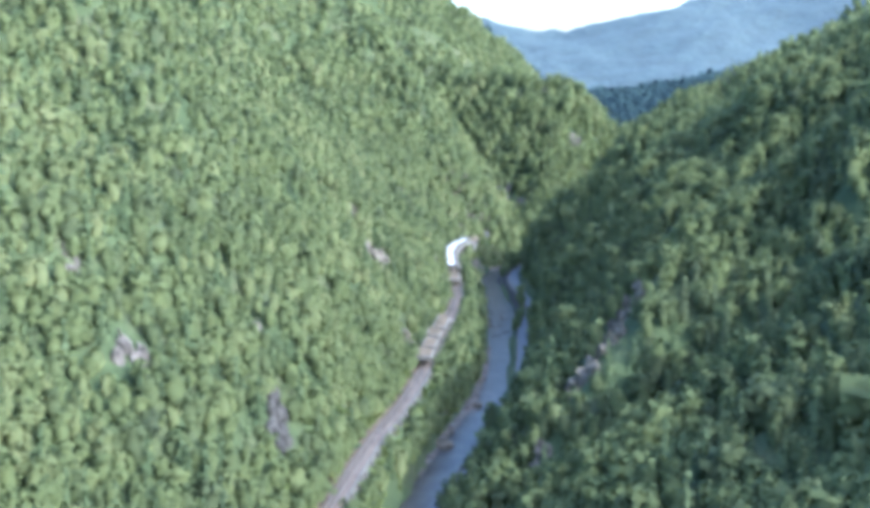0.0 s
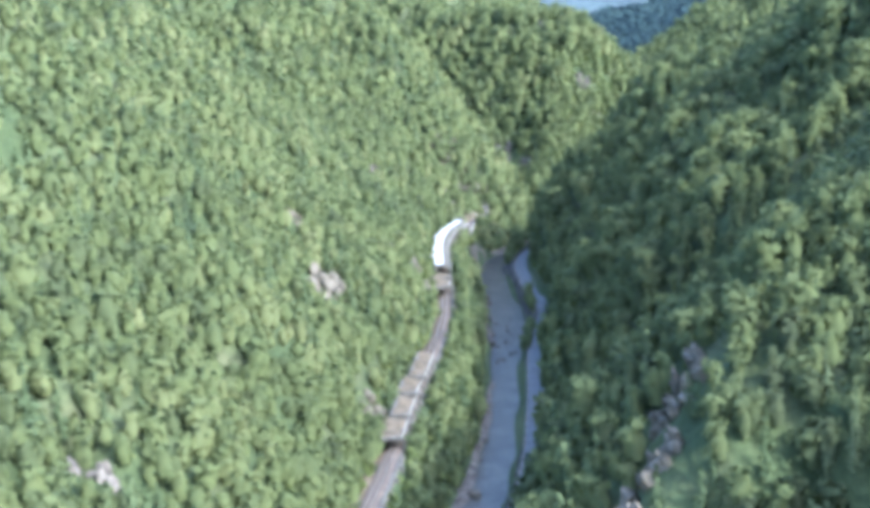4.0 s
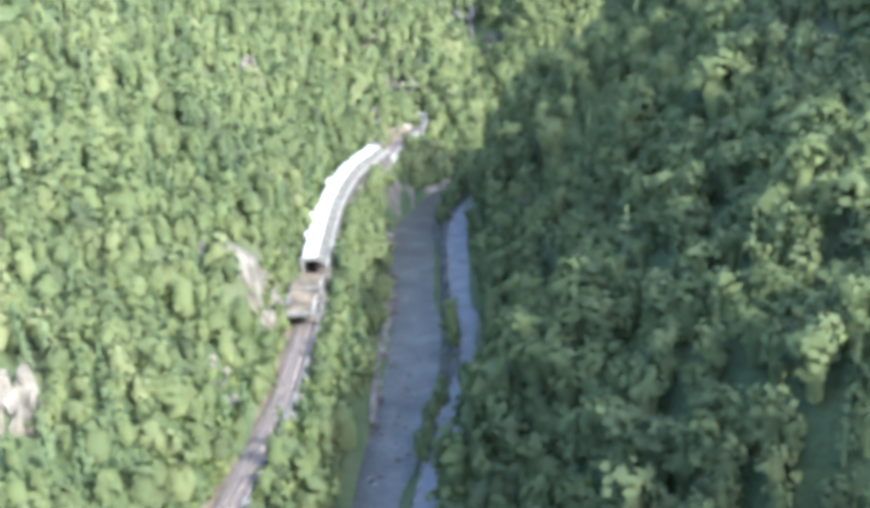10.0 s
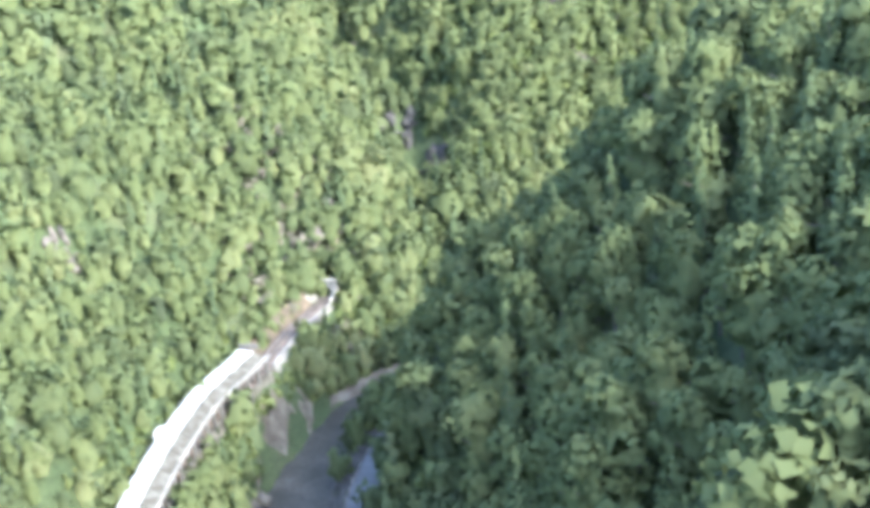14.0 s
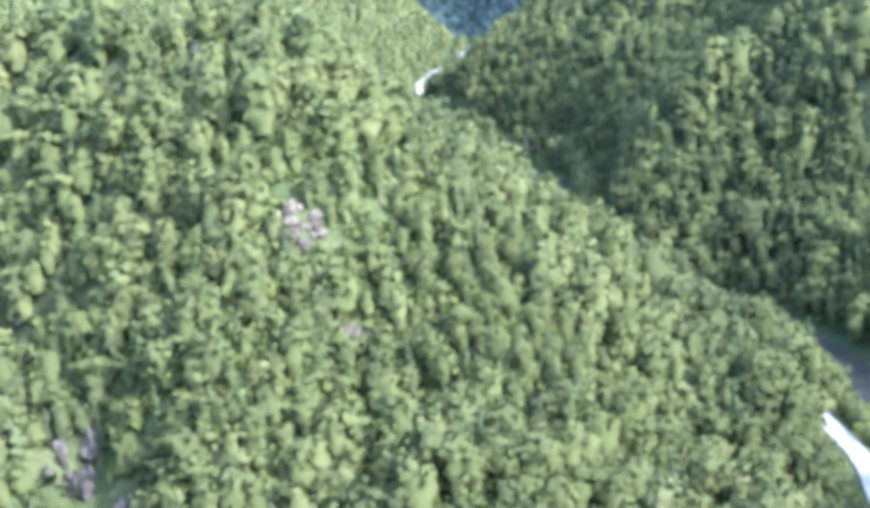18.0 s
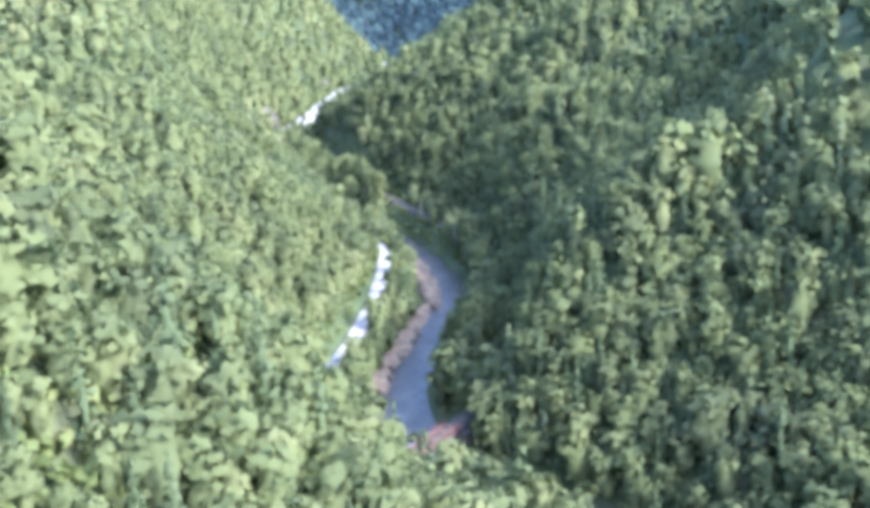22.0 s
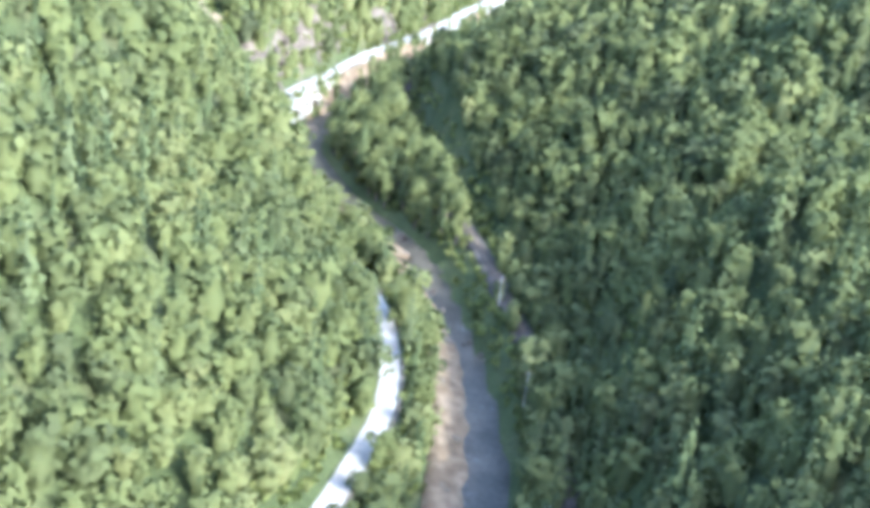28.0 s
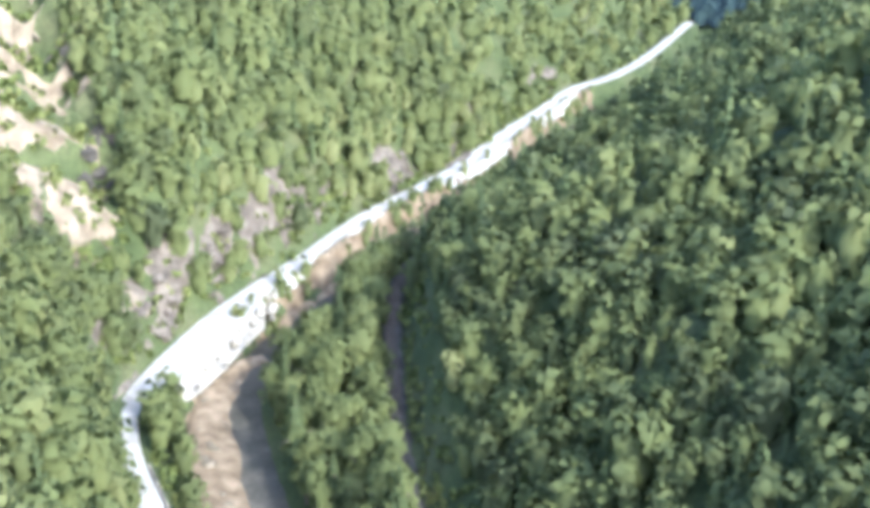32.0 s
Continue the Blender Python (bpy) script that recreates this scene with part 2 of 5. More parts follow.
# along the gorge: y, steepness of the flank with the railway, steepness of the flank across
STEEP = [(-300, 1.0, 1.0), (250, 1.12, 0.84), (360, 1.12, 0.92), (470, 1.1, 1.08), (640, 1.1, 1.18), (720, 0.95, 1.1), (790, 0.87, 0.9), (860, 0.92, 0.85), (910, 0.92, 0.95), (1000, 1.0, 0.98), (1100, 0.9, 0.85), (1170, 1.06, 0.9), (1240, 1.2, 0.95), (1290, 1.4, 0.64), (1400, 1.5, 0.68), (2300, 1.0, 0.8)]


# width of the flat shore beside the water on the railway's side, along y
SHELF = ([300, 540, 640, 665, 730, 760, 955, 975, 1015, 1030, 1190, 1215, 1290, 1310, 1560], [1, 1, 2, 5, 5, 1, 1, 11, 9, 4, 4, 3, 3, 3, 3])


def curve(points, step=4.0):
    """A smooth line through points of any dimension, as an array of places about step apart."""
    p = np.array(points, float)
    p = np.vstack([2 * p[0] - p[1], p, 2 * p[-1] - p[-2]])
    out = []
    for a, b, c, d in zip(p, p[1:], p[2:], p[3:]):
        n = max(1, int(round(np.linalg.norm(c - b) / step)))
        u = (np.arange(n) / n)[:, None]
        out.append(0.5 * (2 * b + (c - a) * u + (2 * a - 5 * b + 4 * c - d) * u * u + (3 * b - a - 3 * c + d) * u ** 3))
    return np.vstack([*out, p[-2][None]])


def nearest(line, x, y):
    """For places x, y: distance to the line, the side (plus: left of its way) and the index of the nearest vertex."""
    best, side, index = np.full(x.shape, 1e9), np.zeros(x.shape), np.zeros(x.shape, int)
    for i, (a, b) in enumerate(zip(line[:-1, :2], line[1:, :2])):
        ab = b - a
        u = np.clip(((x - a[0]) * ab[0] + (y - a[1]) * ab[1]) / (ab @ ab), 0, 1)
        dx, dy = x - a[0] - u * ab[0], y - a[1] - u * ab[1]
        d = np.hypot(dx, dy)
        hit = d < best
        best, side, index = np.where(hit, d, best), np.where(hit, ab[0] * dy - ab[1] * dx, side), np.where(hit, i, index)
    return best, side, index


def waves(x, y, size, seed):
    """Smooth hummocks between about -1 and 1, of the given size in metres."""
    r = np.random.RandomState(seed)
    out = np.zeros(np.shape(x))
    for k in range(7):
        a, p, s = r.uniform(0, 2 * math.pi), r.uniform(0, 2 * math.pi), size * r.uniform(0.6, 1.7)
        out = out + np.sin((x * math.cos(a) + y * math.sin(a)) * 2 * math.pi / s + p)
    return out / 3.2


river = curve(RIVER + RIVER_BEYOND, 12.0)
rail_near, rail_far = curve(RAIL_NEAR), curve(RAIL_FAR)
road_shade, road_sun = curve(ROAD_SHADE), curve(ROAD_SUN)
RIVER_HALF = 7.0


def bench(z, x, y, line, level, half, fall):
    """Cuts a level strip for a line of rail or road into the slope."""
    near = (x > line[:, 0].min() - 40) & (x < line[:, 0].max() + 40) & (y > line[:, 1].min() - 40) & (y < line[:, 1].max() + 40)
    d = np.full(x.shape, 99.0)
    d[near] = nearest(line, x[near], y[near])[0]
    k = np.clip((d - half) / fall, 0, 1)
    k = k * k * (3 - 2 * k)
    return level - 0.35 + (z - level + 0.35) * k


def height(x, y):
    """The ground's height at places x, y."""
    x, y = np.asarray(x, float), np.asarray(y, float)
    d, side, index = nearest(river, x, y)
    table = np.array(STEEP)
    along = river[index, 1]
    left = side > 0
    steep = np.where(left, np.interp(along, table[:, 0], table[:, 1]), np.interp(along, table[:, 0], table[:, 2]))
    top = np.where(left, 330.0, 230.0) - np.where(left, 0, 90) * np.clip((along - 1350) / 300, 0, 1)
    shelf = np.where(left, np.interp(along, SHELF[0], SHELF[1]), np.interp(along, [1150, 1190, 1240, 1290, 1400], [1, 11, 15, 14, 4]))
    flat = np.clip(d - RIVER_HALF, 0, shelf)
    out = np.maximum(d - RIVER_HALF - shelf, 0) * (1 + 0.5 * shelf / (12 + d))
    out = out * (1 + 0.13 * waves(x, y, 190, 3) + 0.085 * waves(x, y, 58, 4))
    z = top * (1 - np.exp(-steep * out / top)) + np.where(left, 0.12, 0.36) * flat - 1.6 * np.clip(1 - (d - 3) / 5, 0, 1)
    z = z + np.where(left, 0, 18) * np.exp(-((along - 376) / 50) ** 2) * np.clip(out / 34, 0, 1)
    for course, flank in GULLIES:
        c = curve(course, 15.0)
        near = (x > c[:, 0].min() - 150) & (x < c[:, 0].max() + 150) & (y > c[:, 1].min() - 150) & (y < c[:, 1].max() + 150)
        dg, _, ig = nearest(c, x[near], y[near])
        zg, zn = c[ig, 2] + flank * dg + 0.004 * dg * dg, z[near]
        k = np.clip(0.5 + (zg - zn) / 24, 0, 1)
        z[near] = zn * k + zg * (1 - k) - 6 * k * (1 - k)
    z = z + np.clip(out / 25, 0, 1) * (2.2 * waves(x, y, 36, 5) + 0.7 * waves(x, y, 14, 6))
    for kx, ky, reach, rise in KNOLLS:
        z = z + rise * np.exp(-((x - kx) ** 2 + (y - ky) ** 2) / reach ** 2) * np.clip(out / 14, 0, 1)
    far = np.clip((y - 1650) / 400, 0, 1)
    ridge = 60 + 0.05 * np.abs(x) + 20 * waves(x, y, 900, 8)
    z = z * (1 - far * far * (3 - 2 * far)) + ridge * far * far * (3 - 2 * far)
    z = bench(z, x, y, road_shade, SHADE_ROAD_Z, 3.2, 4)
    z = bench(z, x, y, rail_far[rail_far[:, 1] > 990], FAR_RAIL_Z, 2.8, 6)
    z = bench(z, x, y, road_sun, SUN_ROAD_Z, 3.0, 4.5)
    z = bench(z, x, y, rail_near, RAIL_Z, 3.4, 7)
    return z

# ---- building blocks ----
def mesh_object(name, verts, faces, mat, parent=None, label="", smooth=False):
    me = bpy.data.meshes.new(name)
    me.from_pydata([tuple(v) for v in verts], [], [tuple(f) for f in faces])
    me.materials.append(mat)
    if smooth:
        me.shade_smooth()
    ob = new(name, me)
    if parent:
        ob.parent = parent
    if label:
        ob["label"] = label
    return ob


def part(name, bm, mat, parent, label="", smooth=False):
    me = bpy.data.meshes.new(name)
    bm.to_mesh(me)
    bm.free()
    me.materials.append(mat)
    if smooth:
        me.shade_smooth()
    ob = new(name, me)
    ob.parent = parent
    if label:
        ob["label"] = label
    return ob


def thing(name, label, category, group="", kind="", at=(0, 0, 0)):
    ob = new(name)
    ob.location = at
    return tagged(ob, label, category, group, kind)


def big_mesh(name, verts, tris, mats, tone=None, which=None, smooth=False, normals=None):
    """A mesh from arrays, quick for very many triangles."""
    me = bpy.data.meshes.new(name)
    me.vertices.add(len(verts))
    me.vertices.foreach_set("co", np.asarray(verts, np.float32).ravel())
    me.loops.add(3 * len(tris))
    me.loops.foreach_set("vertex_index", np.asarray(tris, np.int32).ravel())
    me.polygons.add(len(tris))
    me.polygons.foreach_set("loop_start", np.arange(0, 3 * len(tris), 3, dtype=np.int32))
    me.polygons.foreach_set("loop_total", np.full(len(tris), 3, np.int32))
    for m in mats:
        me.materials.append(m)
    if which is not None:
        me.polygons.foreach_set("material_index", np.asarray(which, np.int32))
    if tone is not None:
        me.attributes.new("tone", "FLOAT", "POINT").data.foreach_set("value", np.asarray(tone, np.float32))
    me.polygons.foreach_set("use_smooth", np.full(len(tris), smooth))
    me.update()
    if normals is not None:
        me.polygons.foreach_set("use_smooth", np.full(len(tris), True))
        me.attributes.new("custom_normal", "FLOAT_VECTOR", "POINT").data.foreach_set("vector", np.asarray(normals, np.float32).ravel())
    else:
        me.validate()
    return me


def across(line):
    """Unit vectors to the left of a line's way, at its points."""
    t = np.gradient(line[:, :2], axis=0)
    t /= np.linalg.norm(t, axis=1)[:, None]
    return np.stack([-t[:, 1], t[:, 0]], 1)


def sweep(line, z, section, closed=True, caps=True):
    """Verts and faces of a section [(left, up), ...] drawn along a line at height z (a number, or one for each point)."""
    n, k = len(line), len(section)
    side, z = across(line), np.broadcast_to(z, len(line))
    verts = [(line[i, 0] + side[i, 0] * s, line[i, 1] + side[i, 1] * s, z[i] + u) for i in range(n) for s, u in section]
    faces = []
    for i in range(n - 1):
        for j in range(k if closed else k - 1):
            a, b = i * k + j, i * k + (j + 1) % k
            faces.append((a, b, b + k, a + k))
    if closed and caps:
        faces += [tuple(range(k))[::-1], tuple(range((n - 1) * k, n * k))]
    return verts, faces


def box_section(left, right, low, high):
    return [(left, low), (right, low), (right, high), (left, high)]


def swept(name, line, z, section, mat, parent=None, label="", smooth=False, closed=True):
    return mesh_object(name, *sweep(line, z, section, closed), mat, parent, label, smooth)


def stretch(line, y0, y1, step=2.0):
    """The part of a line between two values of y, with points about step apart."""
    fine = curve(line[::2] if len(line) > 12 else line, step)
    return fine[(fine[:, 1] >= y0) & (fine[:, 1] <= y1)]

# ---- the ground: one sheet from the gorge to the horizon ----
def ticks(lo, hi, step, out_lo, out_hi):
    core = list(np.arange(lo, hi + 0.1, step))
    d, v = step, core[-1]
    while v < out_hi:
        d *= 1.22
        v += d
        core.append(v)
    d, v = step, core[0]
    while v > out_lo:
        d *= 1.22
        v -= d
        core.insert(0, v)
    return np.array(core)


gx, gy = ticks(-170, 400, 3.6, -2600, 3200), ticks(140, 1640, 3.6, -900, 4000)
mx, my = np.meshgrid(gx, gy)
mz = height(mx, my)


def ground_at(x, y):
    """The height of the sheet itself at places x, y."""
    i, j = np.clip(np.searchsorted(gx, x) - 1, 0, len(gx) - 2), np.clip(np.searchsorted(gy, y) - 1, 0, len(gy) - 2)
    u, v = (x - gx[i]) / (gx[i + 1] - gx[i]), (y - gy[j]) / (gy[j + 1] - gy[j])
    return (mz[j, i] * (1 - u) + mz[j, i + 1] * u) * (1 - v) + (mz[j + 1, i] * (1 - u) + mz[j + 1, i + 1] * u) * v


rows, cols = mx.shape
corner = (np.arange(rows - 1)[:, None] * cols + np.arange(cols - 1)[None, :]).ravel()
sheet = np.vstack([np.stack([corner, corner + 1, corner + cols + 1], 1), np.stack([corner, corner + cols + 1, corner + cols], 1)])
ground = new("ground", big_mesh("ground", np.stack([mx.ravel(), my.ravel(), mz.ravel()], 1), sheet, [FLOOR], smooth=True))
tagged(ground, "steep forest floor of a river gorge", "ground", kind="structure")

# ---- trees ----
def crown_template(rng, clumps, size, tall, wide, conifer, core=1.0):
    """A crown about the origin's upright axis: leafy clumps on uneven lobes, round a small core. Verts, triangles, and soft outward normals."""
    verts, tris, normals = [], [], []
    lobes = []
    for k in range(7):
        a, h = rng.uniform(0, 6.28), rng.uniform(0.35, 0.95)
        r = wide * (0.42 if not conifer else 0.10) * rng.uniform(0.5, 1.1)
        lobes.append((r * math.cos(a), r * math.sin(a), tall * h, wide * rng.uniform(0.38, 0.62)))
    lobes.append((0, 0, tall * 0.85, wide * 0.55))
    for k in range(clumps):
        if conifer:
            h = rng.uniform(0.12, 1.0)
            a, r = rng.uniform(0, 6.28), wide * (1.03 - h) ** 0.8 * rng.uniform(0.55, 1.0)
            c = np.array([r * math.cos(a), r * math.sin(a), tall * h])
            out = np.array([math.cos(a), math.sin(a), 0.5])
            s = size * (1.25 - 0.75 * h)
            round_out = out
        else:
            lx, ly, lz, lr = lobes[rng.randint(len(lobes))]
            v = rng.normal(size=3)
            v[2] = abs(v[2]) * 1.1 - 0.35
            v /= np.linalg.norm(v)
            c = np.array([lx, ly, lz]) + v * lr * rng.uniform(0.75, 1.05) * np.array([1, 1, 0.85])
            out = v
            s = size
            round_out = v * 0.55 + (c - np.array([0, 0, tall * 0.52])) / wide * 0.6
        n = out + rng.normal(size=3) * 0.3
        n /= np.linalg.norm(n)
        u = np.cross(n, rng.normal(size=3))
        u /= np.linalg.norm(u)
        w = np.cross(n, u)
        b, s = len(verts), s * rng.uniform(0.7, 1.3)
        for du, dw, dn in ((-1, -0.15, -0.3), (0.1, -0.85, 0.12), (1, 0.15, -0.3), (-0.1, 0.9, 0.12)):
            verts.append(c + s * 0.5 * (u * du * rng.uniform(0.75, 1.2) + w * dw * rng.uniform(0.75, 1.2) + n * dn))
            soft = round_out / np.linalg.norm(round_out) + 0.22 * n + np.array([0, 0, 0.3])
            normals.append(soft / np.linalg.norm(soft))
        tris += [(b, b + 1, b + 3), (b + 1, b + 2, b + 3)]
    if core:
        b, k = len(verts), 5
        for ring, (h, r) in enumerate(((0.2, 0.44), (0.5, 0.62), (0.76, 0.44))):
            r = r * core * (rng.uniform(0.85, 1.15) if not conifer else (0.6, 0.36, 0.16)[ring])
            for i in range(k):
                a = 6.283 * (i + 0.5 * ring) / k
                bulge = r * rng.uniform(0.82, 1.15)
                verts.append(np.array([wide * bulge * math.cos(a), wide * bulge * math.sin(a), tall * h * rng.uniform(0.92, 1.06)]))
                normals.append(np.array([math.cos(a), math.sin(a), 0.2 + 0.5 * ring]) / math.hypot(1, 0.2 + 0.5 * ring))
        verts.append(np.array([0, 0, tall * (0.88 if not conifer else 0.82)]))
        normals.append(np.array([0, 0, 1.0]))
        for ring in range(2):
            for i in range(k):
                p, q = b + ring * k + i, b + ring * k + (i + 1) % k
                tris += [(p, q, q + k), (p, q + k, p + k)]
        tris += [(b + 2 * k + i, b + 2 * k + (i + 1) % k, b + 3 * k) for i in range(k)]
    return np.array(verts, np.float32), np.array(tris, np.int32), np.array(normals, np.float32)


def spread(x0, x1, y0, y1, gap, seed):
    """Places about gap apart, jittered."""
    r = np.random.RandomState(seed)
    px, py = np.meshgrid(np.arange(x0, x1, gap), np.arange(y0, y1, gap * 0.9))
    px[1::2] += gap / 2
    return (px + r.uniform(-0.42, 0.42, px.shape) * gap).ravel(), (py + r.uniform(-0.42, 0.42, py.shape) * gap).ravel()


def wooded(x, y):
    """Whether a tree can stand there."""
    ok = nearest(river, x, y)[0] > RIVER_HALF + 1.5
    for line, left, right in ((rail_near, np.where((y > 600) & (y < 740), 2.9, 3.3), np.where((y > 600) & (y < 740), 5.2, 5.7)), (rail_far, np.where(y < 1140, 1.0, 2.0), np.where((y > 1170) & (y < 1310), 8.0, np.where(y < 1140, 1.2, 2.2))), (road_shade, np.where(y < 548, 2.7, 4.2), np.where(y < 548, 2.7, 3.8)), (road_sun, np.interp(y, [1060, 1085, 1110, 1120, 1165, 1180, 1240, 1260], [5.4, 3.6, 3.4, 2.2, 2.2, 3.2, 3.4, 3.6]) - 2.6 * np.clip((y - 1496) / 14, 0, 1), np.interp(y, [1010, 1030, 1110, 1120, 1165, 1180], [4.0, 3.3, 3.3, 3.0, 3.0, 4.2]) - 2.4 * np.clip((y - 1496) / 14, 0, 1))):
        d, s, _ = nearest(line[::2], x, y)
        ok &= d > np.where(s > 0, left, right)
    for bx, by, rx, ry in BARE:
        ok &= ((x - bx) / rx) ** 2 + ((y - by) / ry) ** 2 > 1
    return ok & (chute(x, y) < 0.2)


def grow(name, x, y, templates, scale, mat, label, tone_base, seed, squat=1.0):
    """All the trees at x, y as one object of stuff."""
    r = np.random.RandomState(seed)
    z, n = ground_at(x, y), len(x)
    pick, turn = r.randint(0, len(templates), n), r.uniform(0, 6.283, n)
    size = scale * np.clip(np.exp(r.normal(0, 0.22, n)), 0.68, 1.6) * (1 + 0.16 * waves(x, y, 27, seed + 3))
    tall = squat * size ** 0.7 * r.uniform(0.85, 1.2, n)
    tone = np.clip(tone_base + 0.13 * waves(x, y, 42, seed) + r.normal(0, 0.13, n), 0, 1)
    all_v, all_t, all_c, all_n, base = [], [], [], [], 0
    for k, (v, t, soft) in enumerate(templates):
        s = np.where(pick == k)[0]
        if not len(s):
            continue
        c, q = np.cos(turn[s])[:, None], np.sin(turn[s])[:, None]
        vx, vy, vz = v[:, 0][None], v[:, 1][None], v[:, 2][None]
        out = np.stack([x[s][:, None] + size[s][:, None] * (vx * c - vy * q), y[s][:, None] + size[s][:, None] * (vx * q + vy * c), z[s][:, None] - 0.4 + tall[s][:, None] * vz], 2)
        all_v.append(out.reshape(-1, 3))
        nx, ny = soft[:, 0][None], soft[:, 1][None]
        all_n.append(np.stack([nx * c - ny * q, nx * q + ny * c, np.broadcast_to(soft[:, 2][None], (len(s), len(v)))], 2).reshape(-1, 3))
        all_t.append((t[None] + (np.arange(len(s)) * len(v))[:, None, None] + base).reshape(-1, 3))
        all_c.append(np.repeat(tone[s], len(v)))
        base += len(s) * len(v)
    ob = new(name, big_mesh(name, np.vstack(all_v), np.vstack(all_t), [mat], np.concatenate(all_c), normals=np.vstack(all_n)))
    return tagged(ob, label, "forest", kind="stuff")


rng = np.random.RandomState(11)
BROAD = [crown_template(rng, 36, 1.55, 8.2, 3.2, False) for _ in range(14)]
BROAD_FINE = [crown_template(rng, 76, 1.15, 8.2, 3.2, False, 0.78) for _ in range(14)]
BROAD_CLOSE = [crown_template(rng, 150, 0.9, 8.2, 3.1, False, 0.65) for _ in range(12)]
BROAD_MID = [crown_template(rng, 21, 2.1, 8.2, 3.4, False) for _ in range(10)]
BROAD_FAR = [crown_template(rng, 16, 2.7, 8.2, 3.5, False) for _ in range(8)]
SPRUCE = [crown_template(rng, 26, 1.75, 11.5, 2.3, True) for _ in range(6)]
SPRUCE_FINE = [crown_template(rng, 70, 0.95, 11.5, 2.2, True, 0.8) for _ in range(6)]
SPRUCE_FAR = [crown_template(rng, 14, 2.3, 11.5, 2.4, True, 0) for _ in range(5)]
CLUMP_FAR = [crown_template(rng, 8, 5.0, 9.5, 5.0, False) for _ in range(6)]
BUSH = [crown_template(rng, 16, 1.1, 2.6, 1.5, False, 0) for _ in range(6)]


def stand(name, x, y, broad, spruce, share, label, tone, seed, scale=1.0, squat=1.0):
    r = np.random.RandomState(seed + 77)
    needle = r.uniform(size=len(x)) < share * (1 + 0.8 * waves(x, y, 120, seed + 5))
    scale, squat = np.broadcast_to(scale, len(x)), np.broadcast_to(squat, len(x))
    grow(name, x[~needle], y[~needle], broad, scale[~needle], LEAVES, label, tone, seed, squat[~needle])
    grow(name + "_conifers", x[needle], y[needle], spruce, scale[needle] * 0.95, NEEDLES, "dark conifers among the broadleaved trees", 0.45, seed + 1)

# ---- bare places where no tree stands: x, y, half width, half length ----
BARE = [(-8, 574, 5, 6), (-3, 582, 5, 6), (1, 588, 4, 5), (-72, 276, 5, 8), (-53, 340, 5, 6), (-41, 302, 5, 10), (-90, 292, 3, 4), (-1, 575, 3.5, 10), (-2, 538, 4, 5), (-27, 495, 7, 10), (-38, 530, 3.5, 6), (-23, 704, 4.5, 5), (91, 835, 5.5, 3.2), (98, 825, 3.5, 2), (73, 874, 4, 3), (24, 849, 5, 4), (36, 312, 6, 9), (44, 318, 8, 9), (51, 334, 9, 9), (54, 293, 4, 5), (24, 296, 4, 6), (-12, 446, 5, 9), (41, 814, 8, 8), (52, 802, 6, 7), (80, 1295, 5, 5), (70, 1304, 9, 8), (58, 1312, 12, 9), (46, 1318, 15, 14), (60, 1300, 10, 9), (98, 1282, 4, 12), (108, 1270, 6, 12), (148, 986, 8, 17), (158, 972, 12, 12), (153, 951, 10, 11), (147, 968, 8, 8), (128, 1385, 6, 8), (28, 736, 4, 4), (176, 1176, 5, 26), (183, 1160, 4, 18)]

# ---- the river ----
def water_material():
    m = material("river_water", [(0.046, 0.043, 0.034), (0.07, 0.066, 0.054), (0.11, 0.10, 0.08)], 0.12, 0.34, 0.0, spec=0.13)
    n, l = m.node_tree.nodes, m.node_tree.links
    b = n["Principled BSDF"]
    where, ripple, foam, ramp, mix, relief = (n.new(k) for k in ("ShaderNodeNewGeometry", "ShaderNodeTexNoise", "ShaderNodeTexNoise", "ShaderNodeValToRGB", "ShaderNodeMix", "ShaderNodeBump"))
    ripple.inputs["Scale"].default_value, ripple.inputs["Detail"].default_value = 0.9, 5
    foam.inputs["Scale"].default_value, foam.inputs["Detail"].default_value, foam.inputs["Roughness"].default_value = 0.16, 9, 0.75
    ramp.color_ramp.elements[0].position, ramp.color_ramp.elements[1].position = 0.60, 0.80
    mix.data_type = "RGBA"
    old = b.inputs["Base Color"].links[0].from_socket
    l.new(where.outputs["Position"], ripple.inputs["Vector"])
    l.new(where.outputs["Position"], foam.inputs["Vector"])
    l.new(foam.outputs["Fac"], ramp.inputs["Fac"])
    l.new(ramp.outputs["Color"], mix.inputs["Factor"])
    l.new(old, mix.inputs["A"])
    mix.inputs["B"].default_value = (0.26, 0.28, 0.29, 1)
    l.new(mix.outputs["Result"], b.inputs["Base Color"])
    relief.inputs["Strength"].default_value, relief.inputs["Distance"].default_value = 0.6, 0.16
    l.new(ripple.outputs["Fac"], relief.inputs["Height"])
    l.new(relief.outputs["Normal"], b.inputs["Normal"])
    return m


